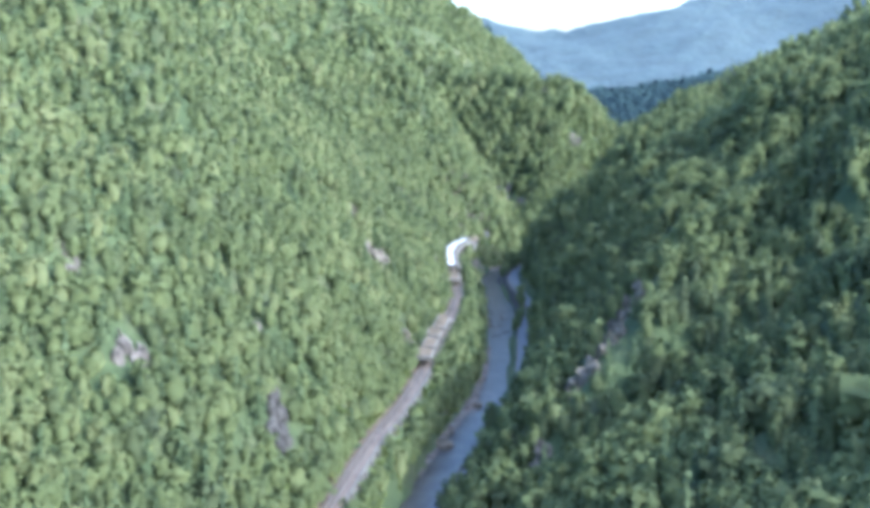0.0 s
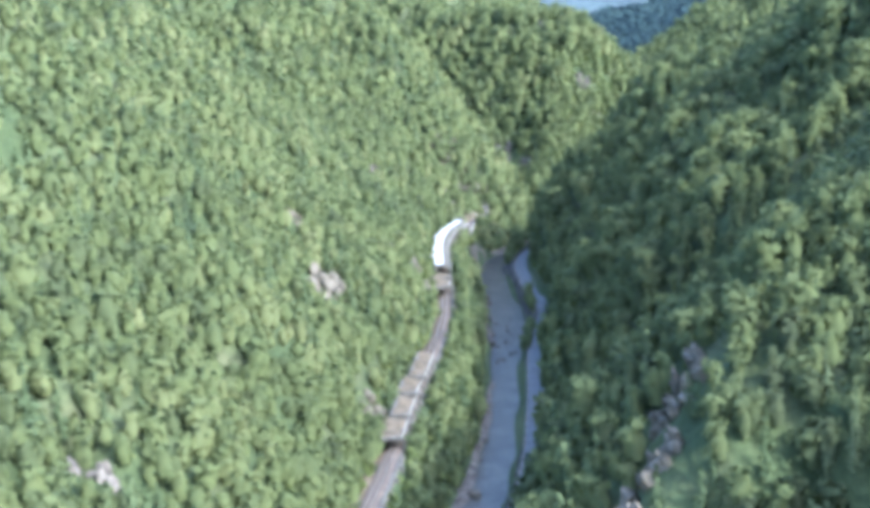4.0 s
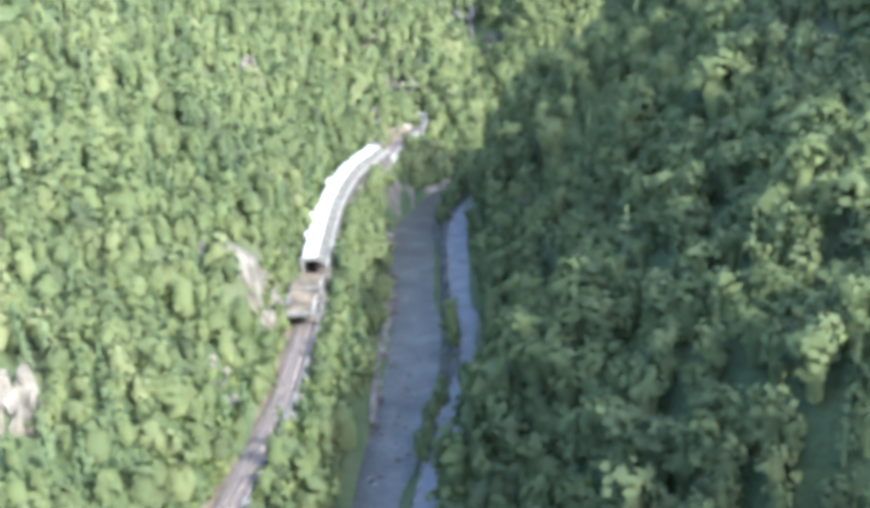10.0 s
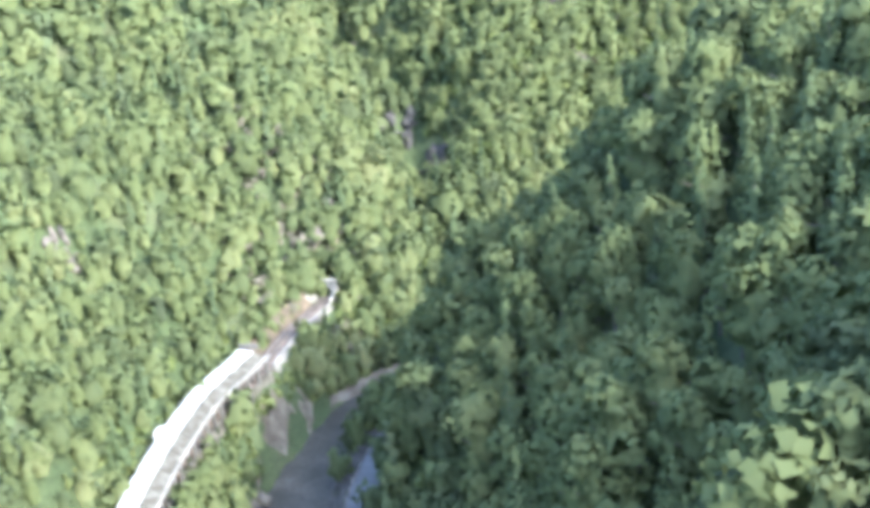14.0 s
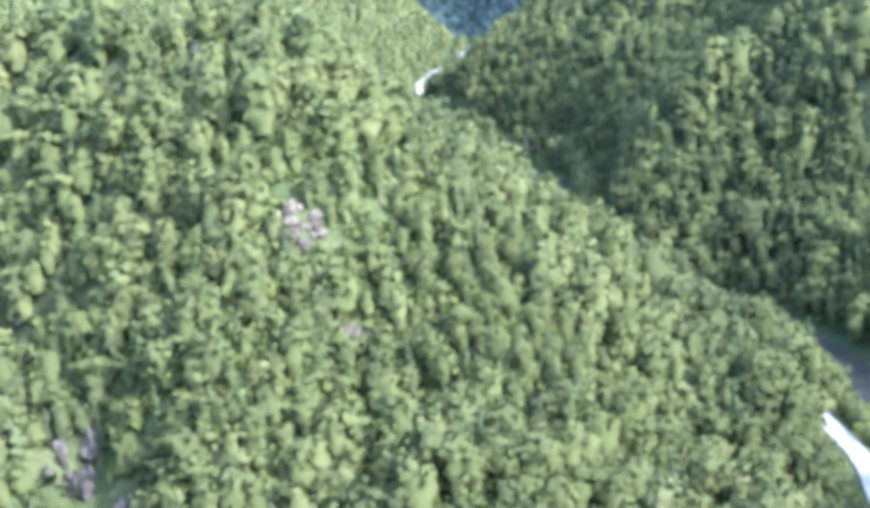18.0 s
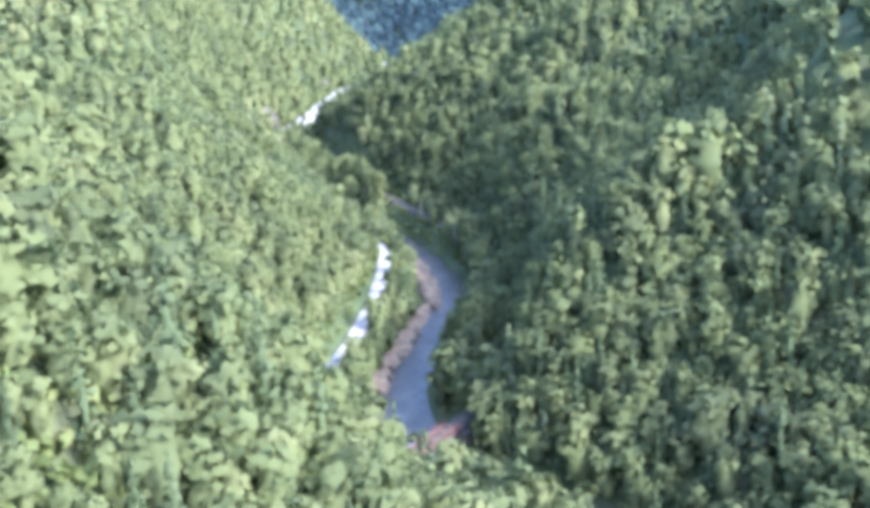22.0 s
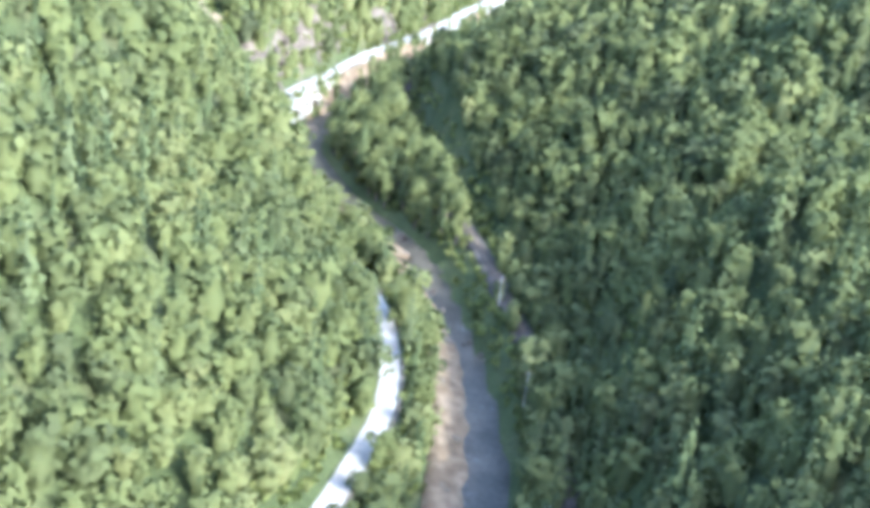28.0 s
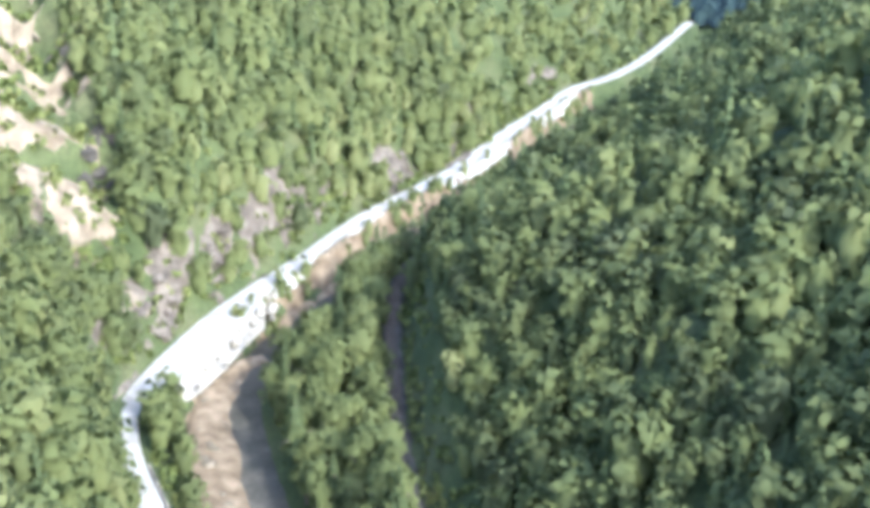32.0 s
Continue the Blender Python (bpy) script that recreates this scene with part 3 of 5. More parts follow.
WATER = water_material()
flow = curve(RIVER, 4.0)
ends = np.array([(y, l, r) for y, l, r in [(-300, 8, 8), (380, 7.5, 8), (470, 8, 7.5), (560, 8, 8.5), (640, 8, 7.5), (690, 9, 8), (740, 8, 8), (900, 8, 8), (970, 6, 8), (1010, 6, 7), (1060, 6.5, 6.5), (1120, 5, 6.5), (1180, 5, 6.5), (1240, 5, 7), (1290, 4.5, 6), (1600, 5, 5)]])
side = across(flow)
wl, wr = np.interp(flow[:, 1], ends[:, 0], ends[:, 1]), np.interp(flow[:, 1], ends[:, 0], ends[:, 2])
steps = np.linspace(1, -1, 7)
wv = [(p[0] + s[0] * (a if k > 0 else b) * k, p[1] + s[1] * (a if k > 0 else b) * k, -0.25) for p, s, a, b in zip(flow, side, wl, wr) for k in steps]
wf = [(i * 7 + j, i * 7 + j + 1, i * 7 + j + 8, i * 7 + j + 7) for i in range(len(flow) - 1) for j in range(6)]
tagged(mesh_object("water", wv, wf, WATER, smooth=True), "grey-blue shallow river with white riffles between wooded banks", "water", kind="structure")


def bar(y0, y1, inner, outer, low, high, mat, name, label, sign=1, seed=0):
    """A bank of gravel along the river, its outline and top uneven."""
    line = flow[(flow[:, 1] >= y0) & (flow[:, 1] <= y1)]
    s, r = across(line), np.random.RandomState(seed)
    n, k = len(line), 7
    u = np.sin(np.linspace(0, math.pi, n)) ** 0.35
    verts, faces = [], []
    for i in range(n):
        wob = r.uniform(-0.9, 0.9)
        for j in range(k):
            f = j / (k - 1)
            d = inner + wob * (1 - f) + (outer - inner) * f * max(u[i], 0.15)
            rise = (-0.6 if j == 0 else low + (high - low) * f) + r.uniform(-0.12, 0.18)
            if j == k - 1:
                rise -= 1.2
            verts.append((line[i, 0] + sign * s[i, 0] * d, line[i, 1] + sign * s[i, 1] * d, rise))
    for i in range(n - 1):
        for j in range(k - 1):
            q = (i * k + j, i * k + j + 1, i * k + j + 1 + k, i * k + j + k)
            faces.append(q if sign < 0 else q[::-1])
    return tagged(mesh_object(name, verts, faces, mat, smooth=True), label, "gravel bank", kind="structure")


bar(966, 1030, 3.5, 18, 0.1, 2.2, GRAVEL, "gravel_bank", "broad tan gravel bank beside the river", 1, 1)
bar(1022, 1090, 4.2, 10.5, 0.05, 1.6, GRAVEL, "gravel_bank", "tan gravel bank under the road", 1, 2)
bar(1084, 1204, 1.8, 10.0, 0.05, 1.6, GRAVEL, "gravel_bank", "narrow tan gravel bank under the road", 1, 8)
bar(1200, 1292, -1.2, 9.0, 0.0, 1.4, GRAVEL, "gravel_bank", "brown gravel shallows at the bend", 1, 3)
bar(655, 735, 6.6, 10.4, 0.1, 1.8, TAN, "gravel_bank", "pale rocky shore below the tunnel mouth", 1, 4)
bar(560, 652, 6.8, 9.5, 0.0, 1.2, ROCK, "gravel_bank", "stony strip at the water's edge", 1, 5)
bar(1300, 1500, 3.0, 8.5, 0.1, 2.0, GRAVEL, "gravel_bank", "sunlit gravel between river and road", 1, 6)
bar(350, 520, 6.0, 9.0, 0.0, 1.0, ROCK, "gravel_bank", "stony strip at the water's edge", 1, 7)


def block_mesh(name, seed, mat, rough=0.34, flat=0.8):
    """A broken, faceted stone about one metre in radius."""
    bm = bmesh.new()
    bmesh.ops.create_icosphere(bm, subdivisions=2, radius=1.0)
    r = np.random.RandomState(seed)
    cuts = [Vector(r.normal(size=3)).normalized() for _ in range(9)]
    for v in bm.verts:
        for c in cuts:
            over = v.co.dot(c) - 0.72
            if over > 0:
                v.co -= c * over * 0.9
        v.co += noise.noise_vector(v.co * 1.7 + Vector((seed, 0, 0))) * rough
        v.co.z *= flat
    me = bpy.data.meshes.new(name)
    bm.to_mesh(me)
    bm.free()
    me.materials.append(mat)
    return me


STONES = [block_mesh("boulder", k, ROCK) for k in range(5)]
PALE_STONES = [block_mesh("boulder", 20 + k, TAN) for k in range(4)]
WHITE_STONES = [block_mesh("boulder", 30 + k, PALE_STONE) for k in range(4)]
stone_rng = np.random.RandomState(5)


def boulder(x, y, z, r, meshes, label):
    ob = new("boulder", meshes[stone_rng.randint(len(meshes))])
    ob.location = (x, y, z + 0.25 * r)
    ob.scale = [r * stone_rng.uniform(0.8, 1.3) for _ in range(3)]
    ob.rotation_euler = (stone_rng.uniform(-0.3, 0.3), stone_rng.uniform(-0.3, 0.3), stone_rng.uniform(0, 6.28))
    return tagged(ob, label, "boulder", "boulders along the river")


def strew(n, y0, y1, d0, d1, r0, r1, meshes, label, z=0.2):
    for _ in range(n):
        i = stone_rng.randint(len(flow[(flow[:, 1] > y0) & (flow[:, 1] < y1)]))
        p, s = flow[(flow[:, 1] > y0) & (flow[:, 1] < y1)][i], side[(flow[:, 1] > y0) & (flow[:, 1] < y1)][i]
        d = stone_rng.uniform(d0, d1)
        boulder(p[0] + s[0] * d + stone_rng.uniform(-1, 1), p[1] + s[1] * d + stone_rng.uniform(-2, 2), z, stone_rng.uniform(r0, r1), meshes, label)


strew(45, 660, 735, 7, 11.5, 0.5, 1.7, PALE_STONES, "pale boulder on the rocky shore below the tunnel")
strew(22, 555, 660, 6.5, 8.5, 0.4, 1.1, STONES, "grey boulder at the water's edge")
strew(18, 540, 600, -5, 5, 0.4, 0.9, STONES, "wet boulder in the riffle", -0.35)
strew(40, 972, 1020, 5.5, 13, 0.4, 1.1, PALE_STONES, "tan boulder on the gravel bank", 0.7)
strew(36, 1030, 1195, 4.2, 6.5, 0.4, 1.0, PALE_STONES, "tan boulder on the gravel bank", 0.3)
strew(30, 1150, 1215, -6, 5, 0.4, 1.2, STONES, "boulder lying in the river", -0.3)
strew(22, 1230, 1300, 3.5, 7.5, 0.5, 1.4, PALE_STONES, "pale boulder beside the road bend", 0.4)
strew(24, 390, 500, 6.5, 8.5, 0.4, 1.2, STONES, "grey boulder at the water's edge")
boulder(1, 382, -0.2, 3.0, PALE_STONES, "large pale boulder in the river")
boulder(13, 428, -0.2, 1.8, PALE_STONES, "large pale boulder at the river's edge")

# ---- rock outcrops in the wood ----
CRAG = {m.name: [block_mesh("block", 40 + 10 * i + k, m, 0.5, 1.0) for k in range(4)] for i, m in enumerate((ROCK, SLATE_SHADE, TAN))}


def outcrop(x, y, wide, long, tall, mat, count, label, seed):
    """A bare crag: broken blocks stepped up the slope."""
    r = np.random.RandomState(seed)
    z = float(ground_at(np.array([x]), np.array([y]))[0])
    crag = thing("rock_outcrop", label, "rock", "rock outcrops", at=(x, y, z))
    for k in range(count * 2):
        dx, dy = r.uniform(-1, 1) * wide, r.uniform(-1, 1) * long
        gz = float(ground_at(np.array([x + dx]), np.array([y + dy]))[0])
        ob = new("block", CRAG[mat.name][r.randint(4)])
        ob.parent = crag
        s = r.uniform(0.35, 1.0) * (wide + long) / 3.6
        ob.location = (dx, dy, gz - z + 0.06 * tall)
        ob.scale = (s * r.uniform(0.55, 0.9), s * r.uniform(0.7, 1.2), tall * r.uniform(0.22, 0.5))
        ob.rotation_euler = (r.uniform(-0.25, 0.25), r.uniform(-0.45, 0.1), r.uniform(-0.6, 0.6))
    return crag


for k, (x, y, w, h, t, m, c, label) in enumerate([
        (-71, 278, 3, 5, 8, ROCK, 7, "tall grey crag standing out of the forest"),
        (-53, 342, 4, 4, 7, ROCK, 6, "grey rock face among trees"),
        (-41, 304, 3, 7, 9, SLATE_SHADE, 9, "dark split crag among trees"),
        (-90, 294, 2, 3, 5, ROCK, 4, "small grey crag high in the wood"),
        (-1, 577, 1.8, 8, 5, TAN, 8, "long pale rock rib above the railway"),
        (-2, 540, 2.5, 3.5, 2, TAN, 6, "bare pinkish patch of broken rock"),
        (-26, 498, 4.5, 7, 9, TAN, 10, "weathered pale grey crag above the railway"),
        (-38, 532, 2, 3.5, 5, TAN, 5, "small pale crag in the forest"),
        (-22, 706, 3.5, 3.5, 6, ROCK, 6, "small grey crag with dry shrubs"),
        (90, 837, 5.5, 2.0, 3.2, ROCK, 14, "pale broken ledge on the wooded spur"),
        (98, 827, 4, 1.8, 2.5, ROCK, 7, "low grey ledge on the wooded spur"),
        (73, 876, 4, 2, 5, SLATE_SHADE, 5, "dark ledge near the top of the spur"),
        (24, 851, 4, 3, 6, ROCK, 5, "grey rocks in a side valley"),
        (37, 317, 4, 6, 8, TAN, 9, "grey-brown crag with clinging bushes"),
        (45, 322, 4, 5, 8, TAN, 10, "pale upright crag among bushes on a spur"),
        (52, 338, 5, 4, 7, TAN, 10, "broad pale rock face on a sunny spur"),
        (54, 296, 2, 2.5, 4, ROCK, 5, "grey crag half hidden by trees"),
        (24, 298, 3, 4, 7, ROCK, 6, "grey crag above the shaded river"),
        (-12, 446, 3, 7, 5, TAN, 8, "rocky chute falling to the railway"),
        (41, 818, 5, 5, 9, SLATE_SHADE, 8, "dark grey cliff in a wooded side valley"),
        (50, 802, 5, 5, 14, SLATE_SHADE, 7, "dark cliff in the shade of a side valley"),
        # Dark blocks added to put a cleft's shade into rock colour.
        (81, 1297, 2.5, 7, 7, SLATE_SHADE, 9, "dark blocks painting the shade of a cleft beside the landslip"),
        (66, 1306, 4, 4, 2.6, TAN, 8, "pale tan blocks on the landslip"),
        (52, 1318, 5, 5, 3, TAN, 8, "pale tan blocks high on the landslip"),
        (98, 1281, 2.2, 8, 3.2, ROCK, 12, "grey rock cut above the road bend"),
        (103, 1306, 2, 7, 3, ROCK, 9, "grey broken rock above the road"),
        (127, 1385, 2.5, 6, 4, ROCK, 9, "grey broken rock above the road")]):
    outcrop(x, y, w, h, t, m, c, label, 100 + k)

# ---- loose ground lying on the slope ----
def drape(name, x0, x1, y0, y1, depth, lift, mat, label, step=1.4, seed=0):
    """A sheet of scree or gravel on the ground wherever depth(x, y) is above zero, thinning out to its uneven edge."""
    r = np.random.RandomState(seed)
    px, py = np.meshgrid(np.arange(x0, x1, step), np.arange(y0, y1, step))
    px, py = px + r.uniform(-0.3, 0.3, px.shape) * step, py + r.uniform(-0.3, 0.3, py.shape) * step
    k = depth(px, py)
    pz = height(px, py) + lift * np.clip(k, -1.0, 1.0) + 0.18 * r.normal(size=px.shape)
    rows, cols = px.shape
    c = (np.arange(rows - 1)[:, None] * cols + np.arange(cols - 1)[None, :]).ravel()
    c = c[(k.ravel()[c] > -0.5) & (k.ravel()[c + cols + 1] > -0.5)]
    tris = np.vstack([np.stack([c, c + 1, c + cols + 1], 1), np.stack([c, c + cols + 1, c + cols], 1)])
    used, flat = np.unique(tris, return_inverse=True)
    verts = np.stack([px.ravel(), py.ravel(), pz.ravel()], 1)[used]
    return tagged(new(name, big_mesh(name, verts, flat.reshape(-1, 3), [mat])), label, "scree", kind="structure")


def chute(x, y):
    """The landslip: a tongue that widens up the slope."""
    u = ((x - 82) * -0.72 + (y - 1284) * 0.69) / 52
    w = (x - 82) * -0.69 - (y - 1284) * 0.72
    half = 9 + 22 * np.clip(u, 0, 1)
    return (1 - np.abs(w - 15 * u - 2) / half) * 3 + 0.9 * waves(x, y, 9, 61) - 6 * np.clip(-u, 0, 1) - 6 * np.clip(u - 1.15, 0, 1)


def verge(x, y):
    """Broken rock above the road bend."""
    d, s, _ = nearest(road_sun, x, y)
    return np.where(s > 0, 0.6 + 1.3 * waves(x, y, 16, 62) - np.abs(d - 5.8) / 2.4 + 0.8 * np.clip(1 - np.abs(y - 1290) / 25, 0, 1), -2.0)


def shore(x, y):
    """Gravel bank below the road past the bend."""
    d, s, _ = nearest(river, x, y)
    e, f, _ = nearest(road_sun, x, y)
    return np.where((s > 0) & (f < 0), np.minimum(d - 3.6, e - 2.6), -2.0) + 0.6 * waves(x, y, 12, 63)


PINK = material("pink_scree", [(0.13, 0.105, 0.075), (0.21, 0.178, 0.132), (0.30, 0.262, 0.205)], 0.25, 0.95, 0.3, 1.5, 2.2)
def rocky_shore(x, y):
    d, s, _ = nearest(river, x, y)
    return np.where(s > 0, np.minimum(d - 6.4, 8.6 - d) / 2, -2.0) + 0.6 * waves(x, y, 11, 64) + np.minimum(0, (x - 8) / 4)


def cut_bank(x, y):
    d, s, _ = nearest(rail_near, x, y)
    return np.where(s > 0, 1.6 - np.abs(d - 3.4) / 1.1, -2.0) + 0.9 * waves(x, y, 14, 65)


def scree(x, y):
    """A narrow run of pale rubble falling to the railway."""
    u = np.clip(((x + 9) * 12 + (y - 572) * 20) / 544, 0, 1)
    return 1.3 - np.hypot(x + 9 - 12 * u, y - 572 - 20 * u) / 2.4 + 0.8 * waves(x, y, 7, 66)


def road_foot(x, y):
    d, s, _ = nearest(river, x, y)
    e, f, _ = nearest(road_shade, x, y)
    return np.where((s < 0) & (f > 0), np.minimum(d - 5.5, e - 2.7), -2.0)


# The footing's dark colour also carries the wall's shadow above the water.
drape("stone_foot", -12, 60, 330, 716, road_foot, 1.0, SLATE_SHADE, "stone footing between the river and the road, darkened for the wall's shadow", 1.3, 76)
drape("pale_scree", -18, 10, 564, 600, scree, 0.7, TAN, "pale rubble chute beside the covered railway", 1.2, 77)
drape("rocky_shore", 8, 100, 640, 756, rocky_shore, 0.6, TAN, "pale broken rock along the shore", 1.3, 74)
drape("cut_bank", -70, 12, 280, 606, cut_bank, 0.45, EARTH, "brown earth bank cut above the railway ledge", 1.3, 75)
drape("landslip", 28, 98, 1270, 1350, chute, 0.9, PINK, "pale pink-tan landslip with scattered bushes", 1.5, 71)
drape("rock_cut", 90, 160, 1248, 1500, verge, 0.7, ROCK, "grey rocky cut and scree above the road", 1.3, 72)
drape("gravel_shore", 104, 172, 1262, 1500, shore, 0.35, GRAVEL, "tan gravel bank between river and road", 1.3, 73)

# ---- railways ----
def railway(line, z, name, label, stones, iron):
    """Ballast, two rails and the row of sleepers."""
    fine = curve(line, 2.0)
    way = thing(name, label, "railway")
    swept("ballast", fine, z, [(2.1, 0.25), (1.5, 0.55), (-1.5, 0.55), (-2.1, 0.25), (-2.6, -0.6), (2.6, -0.6)], stones, way)
    for s in (0.75, -0.75):
        swept("rail", fine, z, box_section(s + 0.06, s - 0.06, 0.6, 0.84), iron, way, "worn steel rail")
    dense, verts, faces = curve(line, 0.75), [], []
    s = across(dense)
    for p, v in zip(dense, s):
        b, f = len(verts), np.array([v[1], -v[0]])
        for up in (0.5, 0.66):
            for a, c in ((1.25, 0.13), (1.25, -0.13), (-1.25, -0.13), (-1.25, 0.13)):
                verts.append((p[0] + v[0] * a + f[0] * c, p[1] + v[1] * a + f[1] * c, z + up))
        faces += [(b + 4, b + 5, b + 6, b + 7), (b, b + 1, b + 5, b + 4), (b + 1, b + 2, b + 6, b + 5), (b + 2, b + 3, b + 7, b + 6), (b + 3, b, b + 4, b + 7)]
    mesh_object("timber", verts, faces, SLEEPER, way, "weathered timber sleepers")["kind"] = "stuff"
    return way


near_line = np.array(RAIL_NEAR)
railway(near_line, RAIL_Z - 0.1, "railway", "single-track railway on a ledge above the river", BALLAST, STEEL)
# Ballast and rails take the dark rock: the bank's shade in their colour.
railway(np.array(RAIL_FAR), FAR_RAIL_Z, "railway", "single-track railway along the far bank, coloured dark for its shade", SLATE_SHADE, SLATE_SHADE)

fine_near = curve(RAIL_NEAR, 2.0)


def between(y0, y1, line=None):
    line = fine_near if line is None else line
    return line[(line[:, 1] >= y0) & (line[:, 1] <= y1)]


def face(line, i):
    """The turn about z that points x to the left of the line's way."""
    v = across(line)[i]
    return math.atan2(v[1], v[0])


def box(bm, size, at, turn=0.0, bevel=0.0):
    made = bmesh.ops.create_cube(bm, size=1, matrix=Matrix.Translation(at) @ Matrix.Rotation(turn, 4, "Z") @ Matrix.Diagonal((*size, 1)))
    if bevel:
        edges = {e for v in made["verts"] for e in v.link_edges}
        bmesh.ops.bevel(bm, geom=list(edges), offset=bevel, segments=1, affect="EDGES")


def ledge_wall(y0, y1, name, label):
    """The wall that carries the valley side of the ledge: masonry, coping, and a buttress every few metres."""
    line = between(y0, y1)
    wall = thing(name, label, "wall", "walls under the railway")
    swept("masonry", line, RAIL_Z, [(-2.9, -6.5), (-2.7, 0.7), (-3.3, 0.7), (-4.3, -6.5)], OLD_CONCRETE, wall)
    swept("coping", line, RAIL_Z, box_section(-2.7, -3.3, 0.7, 0.9), OLD_CONCRETE, wall, "worn coping")
    for i in range(2, len(line) - 1, 4):
        v = across(line)[i]
        bm = bmesh.new()
        box(bm, (1.3, 0.9, 7.2), (line[i, 0] - 3.75 * v[0], line[i, 1] - 3.75 * v[1], RAIL_Z - 3.0), face(line, i), 0.08)
        part("buttress", bm, OLD_CONCRETE, wall)
    return wall


ledge_wall(292, 424, "retaining_wall", "brown-grey masonry wall under the railway ledge")
ledge_wall(498, 605, "retaining_wall", "brown-grey masonry wall under the railway ledge")

# earth-covered gallery where a chute crosses the line
cover = thing("covered_gallery", "broken earth-covered concrete gallery over the railway below a chute", "gallery")
for y0, y1, inner, outer in ((424, 440, 3.4, -2.4), (440, 457, 1.8, -2.1), (457, 472, 2.6, -1.8), (472, 497, 1.5, -2.3), (580, 592, 3.4, -2.2), (592, 605, 3.6, -2.6)):
    line = between(y0, y1)
    k = len(line)
    swept("roof", line, RAIL_Z + 0.45 * np.sin(np.arange(k) * 1.3), [(inner, 4.7), (outer + 1.3, 3.9), (outer, 3.3), (outer, 2.8), (inner, 4.0)], EARTH, cover, "roof buried under brown earth and gravel")
    swept("back_wall", line, RAIL_Z, box_section(inner + 0.8, inner - 0.1, -0.5, 4.5), OLD_CONCRETE, cover)
    swept("parapet", line, RAIL_Z, box_section(outer + 0.05, outer - 0.3, 2.9, 3.6), PALE_STONE, cover, "pale broken parapet")
    for i in range(1, k, 3):
        v = across(line)[i]
        bm = bmesh.new()
        box(bm, (0.8, 0.8, 7), (line[i, 0] - 3.0 * v[0], line[i, 1] - 3.0 * v[1], RAIL_Z - 0.2), face(line, i), 0.06)
        part("column", bm, OLD_CONCRETE, cover)
    i, v = 0, across(line)[0]
    bm = bmesh.new()
    box(bm, (inner - outer + 1.0, 0.6, 1.1), (line[i, 0] + 0.5 * (inner + outer) * v[0], line[i, 1] + 0.5 * (inner + outer) * v[1], RAIL_Z + 4.0), face(line, i), 0.08)
    part("end_beam", bm, OLD_CONCRETE, cover, "tan concrete end beam")

# the long concrete gallery
line = between(606, 703)
gallery = thing("avalanche_gallery", "long curved pale concrete gallery over the railway with open arches", "gallery")
sides = across(line)
step = 3
for i in range(0, len(line) - step, step):
    piece = line[i:i + step + 1]
    swept("roof_slab", piece, RAIL_Z, [(2.5, 6.35), (-1.0, 6.15), (-1.0, 5.7), (2.5, 5.95)], CONCRETE, gallery)
    trim = piece.copy()
    trim[0] += (piece[1] - piece[0]) * 0.05
    trim[-1] -= (piece[-1] - piece[-2]) * 0.05
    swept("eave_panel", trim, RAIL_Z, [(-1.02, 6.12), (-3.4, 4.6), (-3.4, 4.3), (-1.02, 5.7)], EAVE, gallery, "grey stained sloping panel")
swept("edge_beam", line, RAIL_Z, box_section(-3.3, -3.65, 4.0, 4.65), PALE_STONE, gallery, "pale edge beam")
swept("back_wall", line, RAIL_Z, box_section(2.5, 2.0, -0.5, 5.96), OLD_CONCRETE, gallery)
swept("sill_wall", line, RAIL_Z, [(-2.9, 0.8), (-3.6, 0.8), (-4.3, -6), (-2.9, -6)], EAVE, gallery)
for i in range(0, len(line), 2):
    v = sides[i]
    bm = bmesh.new()
    a = face(line, i)
    box(bm, (0.65, 0.7, 3.4), (line[i, 0] - 3.35 * v[0], line[i, 1] - 3.35 * v[1], RAIL_Z + 2.3), a, 0.06)
    box(bm, (0.7, 1.5, 0.7), (line[i, 0] - 3.35 * v[0], line[i, 1] - 3.35 * v[1], RAIL_Z + 3.7), a, 0.3)
    part("column", bm, OLD_CONCRETE, gallery)
for i, bump in ((16, 2.2), (30, 1.6), (9, 1.4)):
    v = sides[i]
    bm = bmesh.new()
    box(bm, (bump, 3.2, 1.3), (line[i, 0] + 2.8 * v[0], line[i, 1] + 2.8 * v[1], RAIL_Z + 6.1), face(line, i), 0.15)
    part("roof_block", bm, CONCRETE, gallery, "pale block on the roof's edge")
for i in (0, len(line) - 1):
    v = sides[i]
    bm = bmesh.new()
    box(bm, (4.4, 0.7, 0.9), (line[i, 0] + 0.8 * v[0], line[i, 1] + 0.8 * v[1], RAIL_Z + 6.3), face(line, i), 0.06)
    box(bm, (0.9, 0.8, 6.4), (line[i, 0] + 2.5 * v[0], line[i, 1] + 2.5 * v[1], RAIL_Z + 2.9), face(line, i), 0.06)
    part("end_frame", bm, OLD_CONCRETE, gallery, "pale frame round the dark mouth")

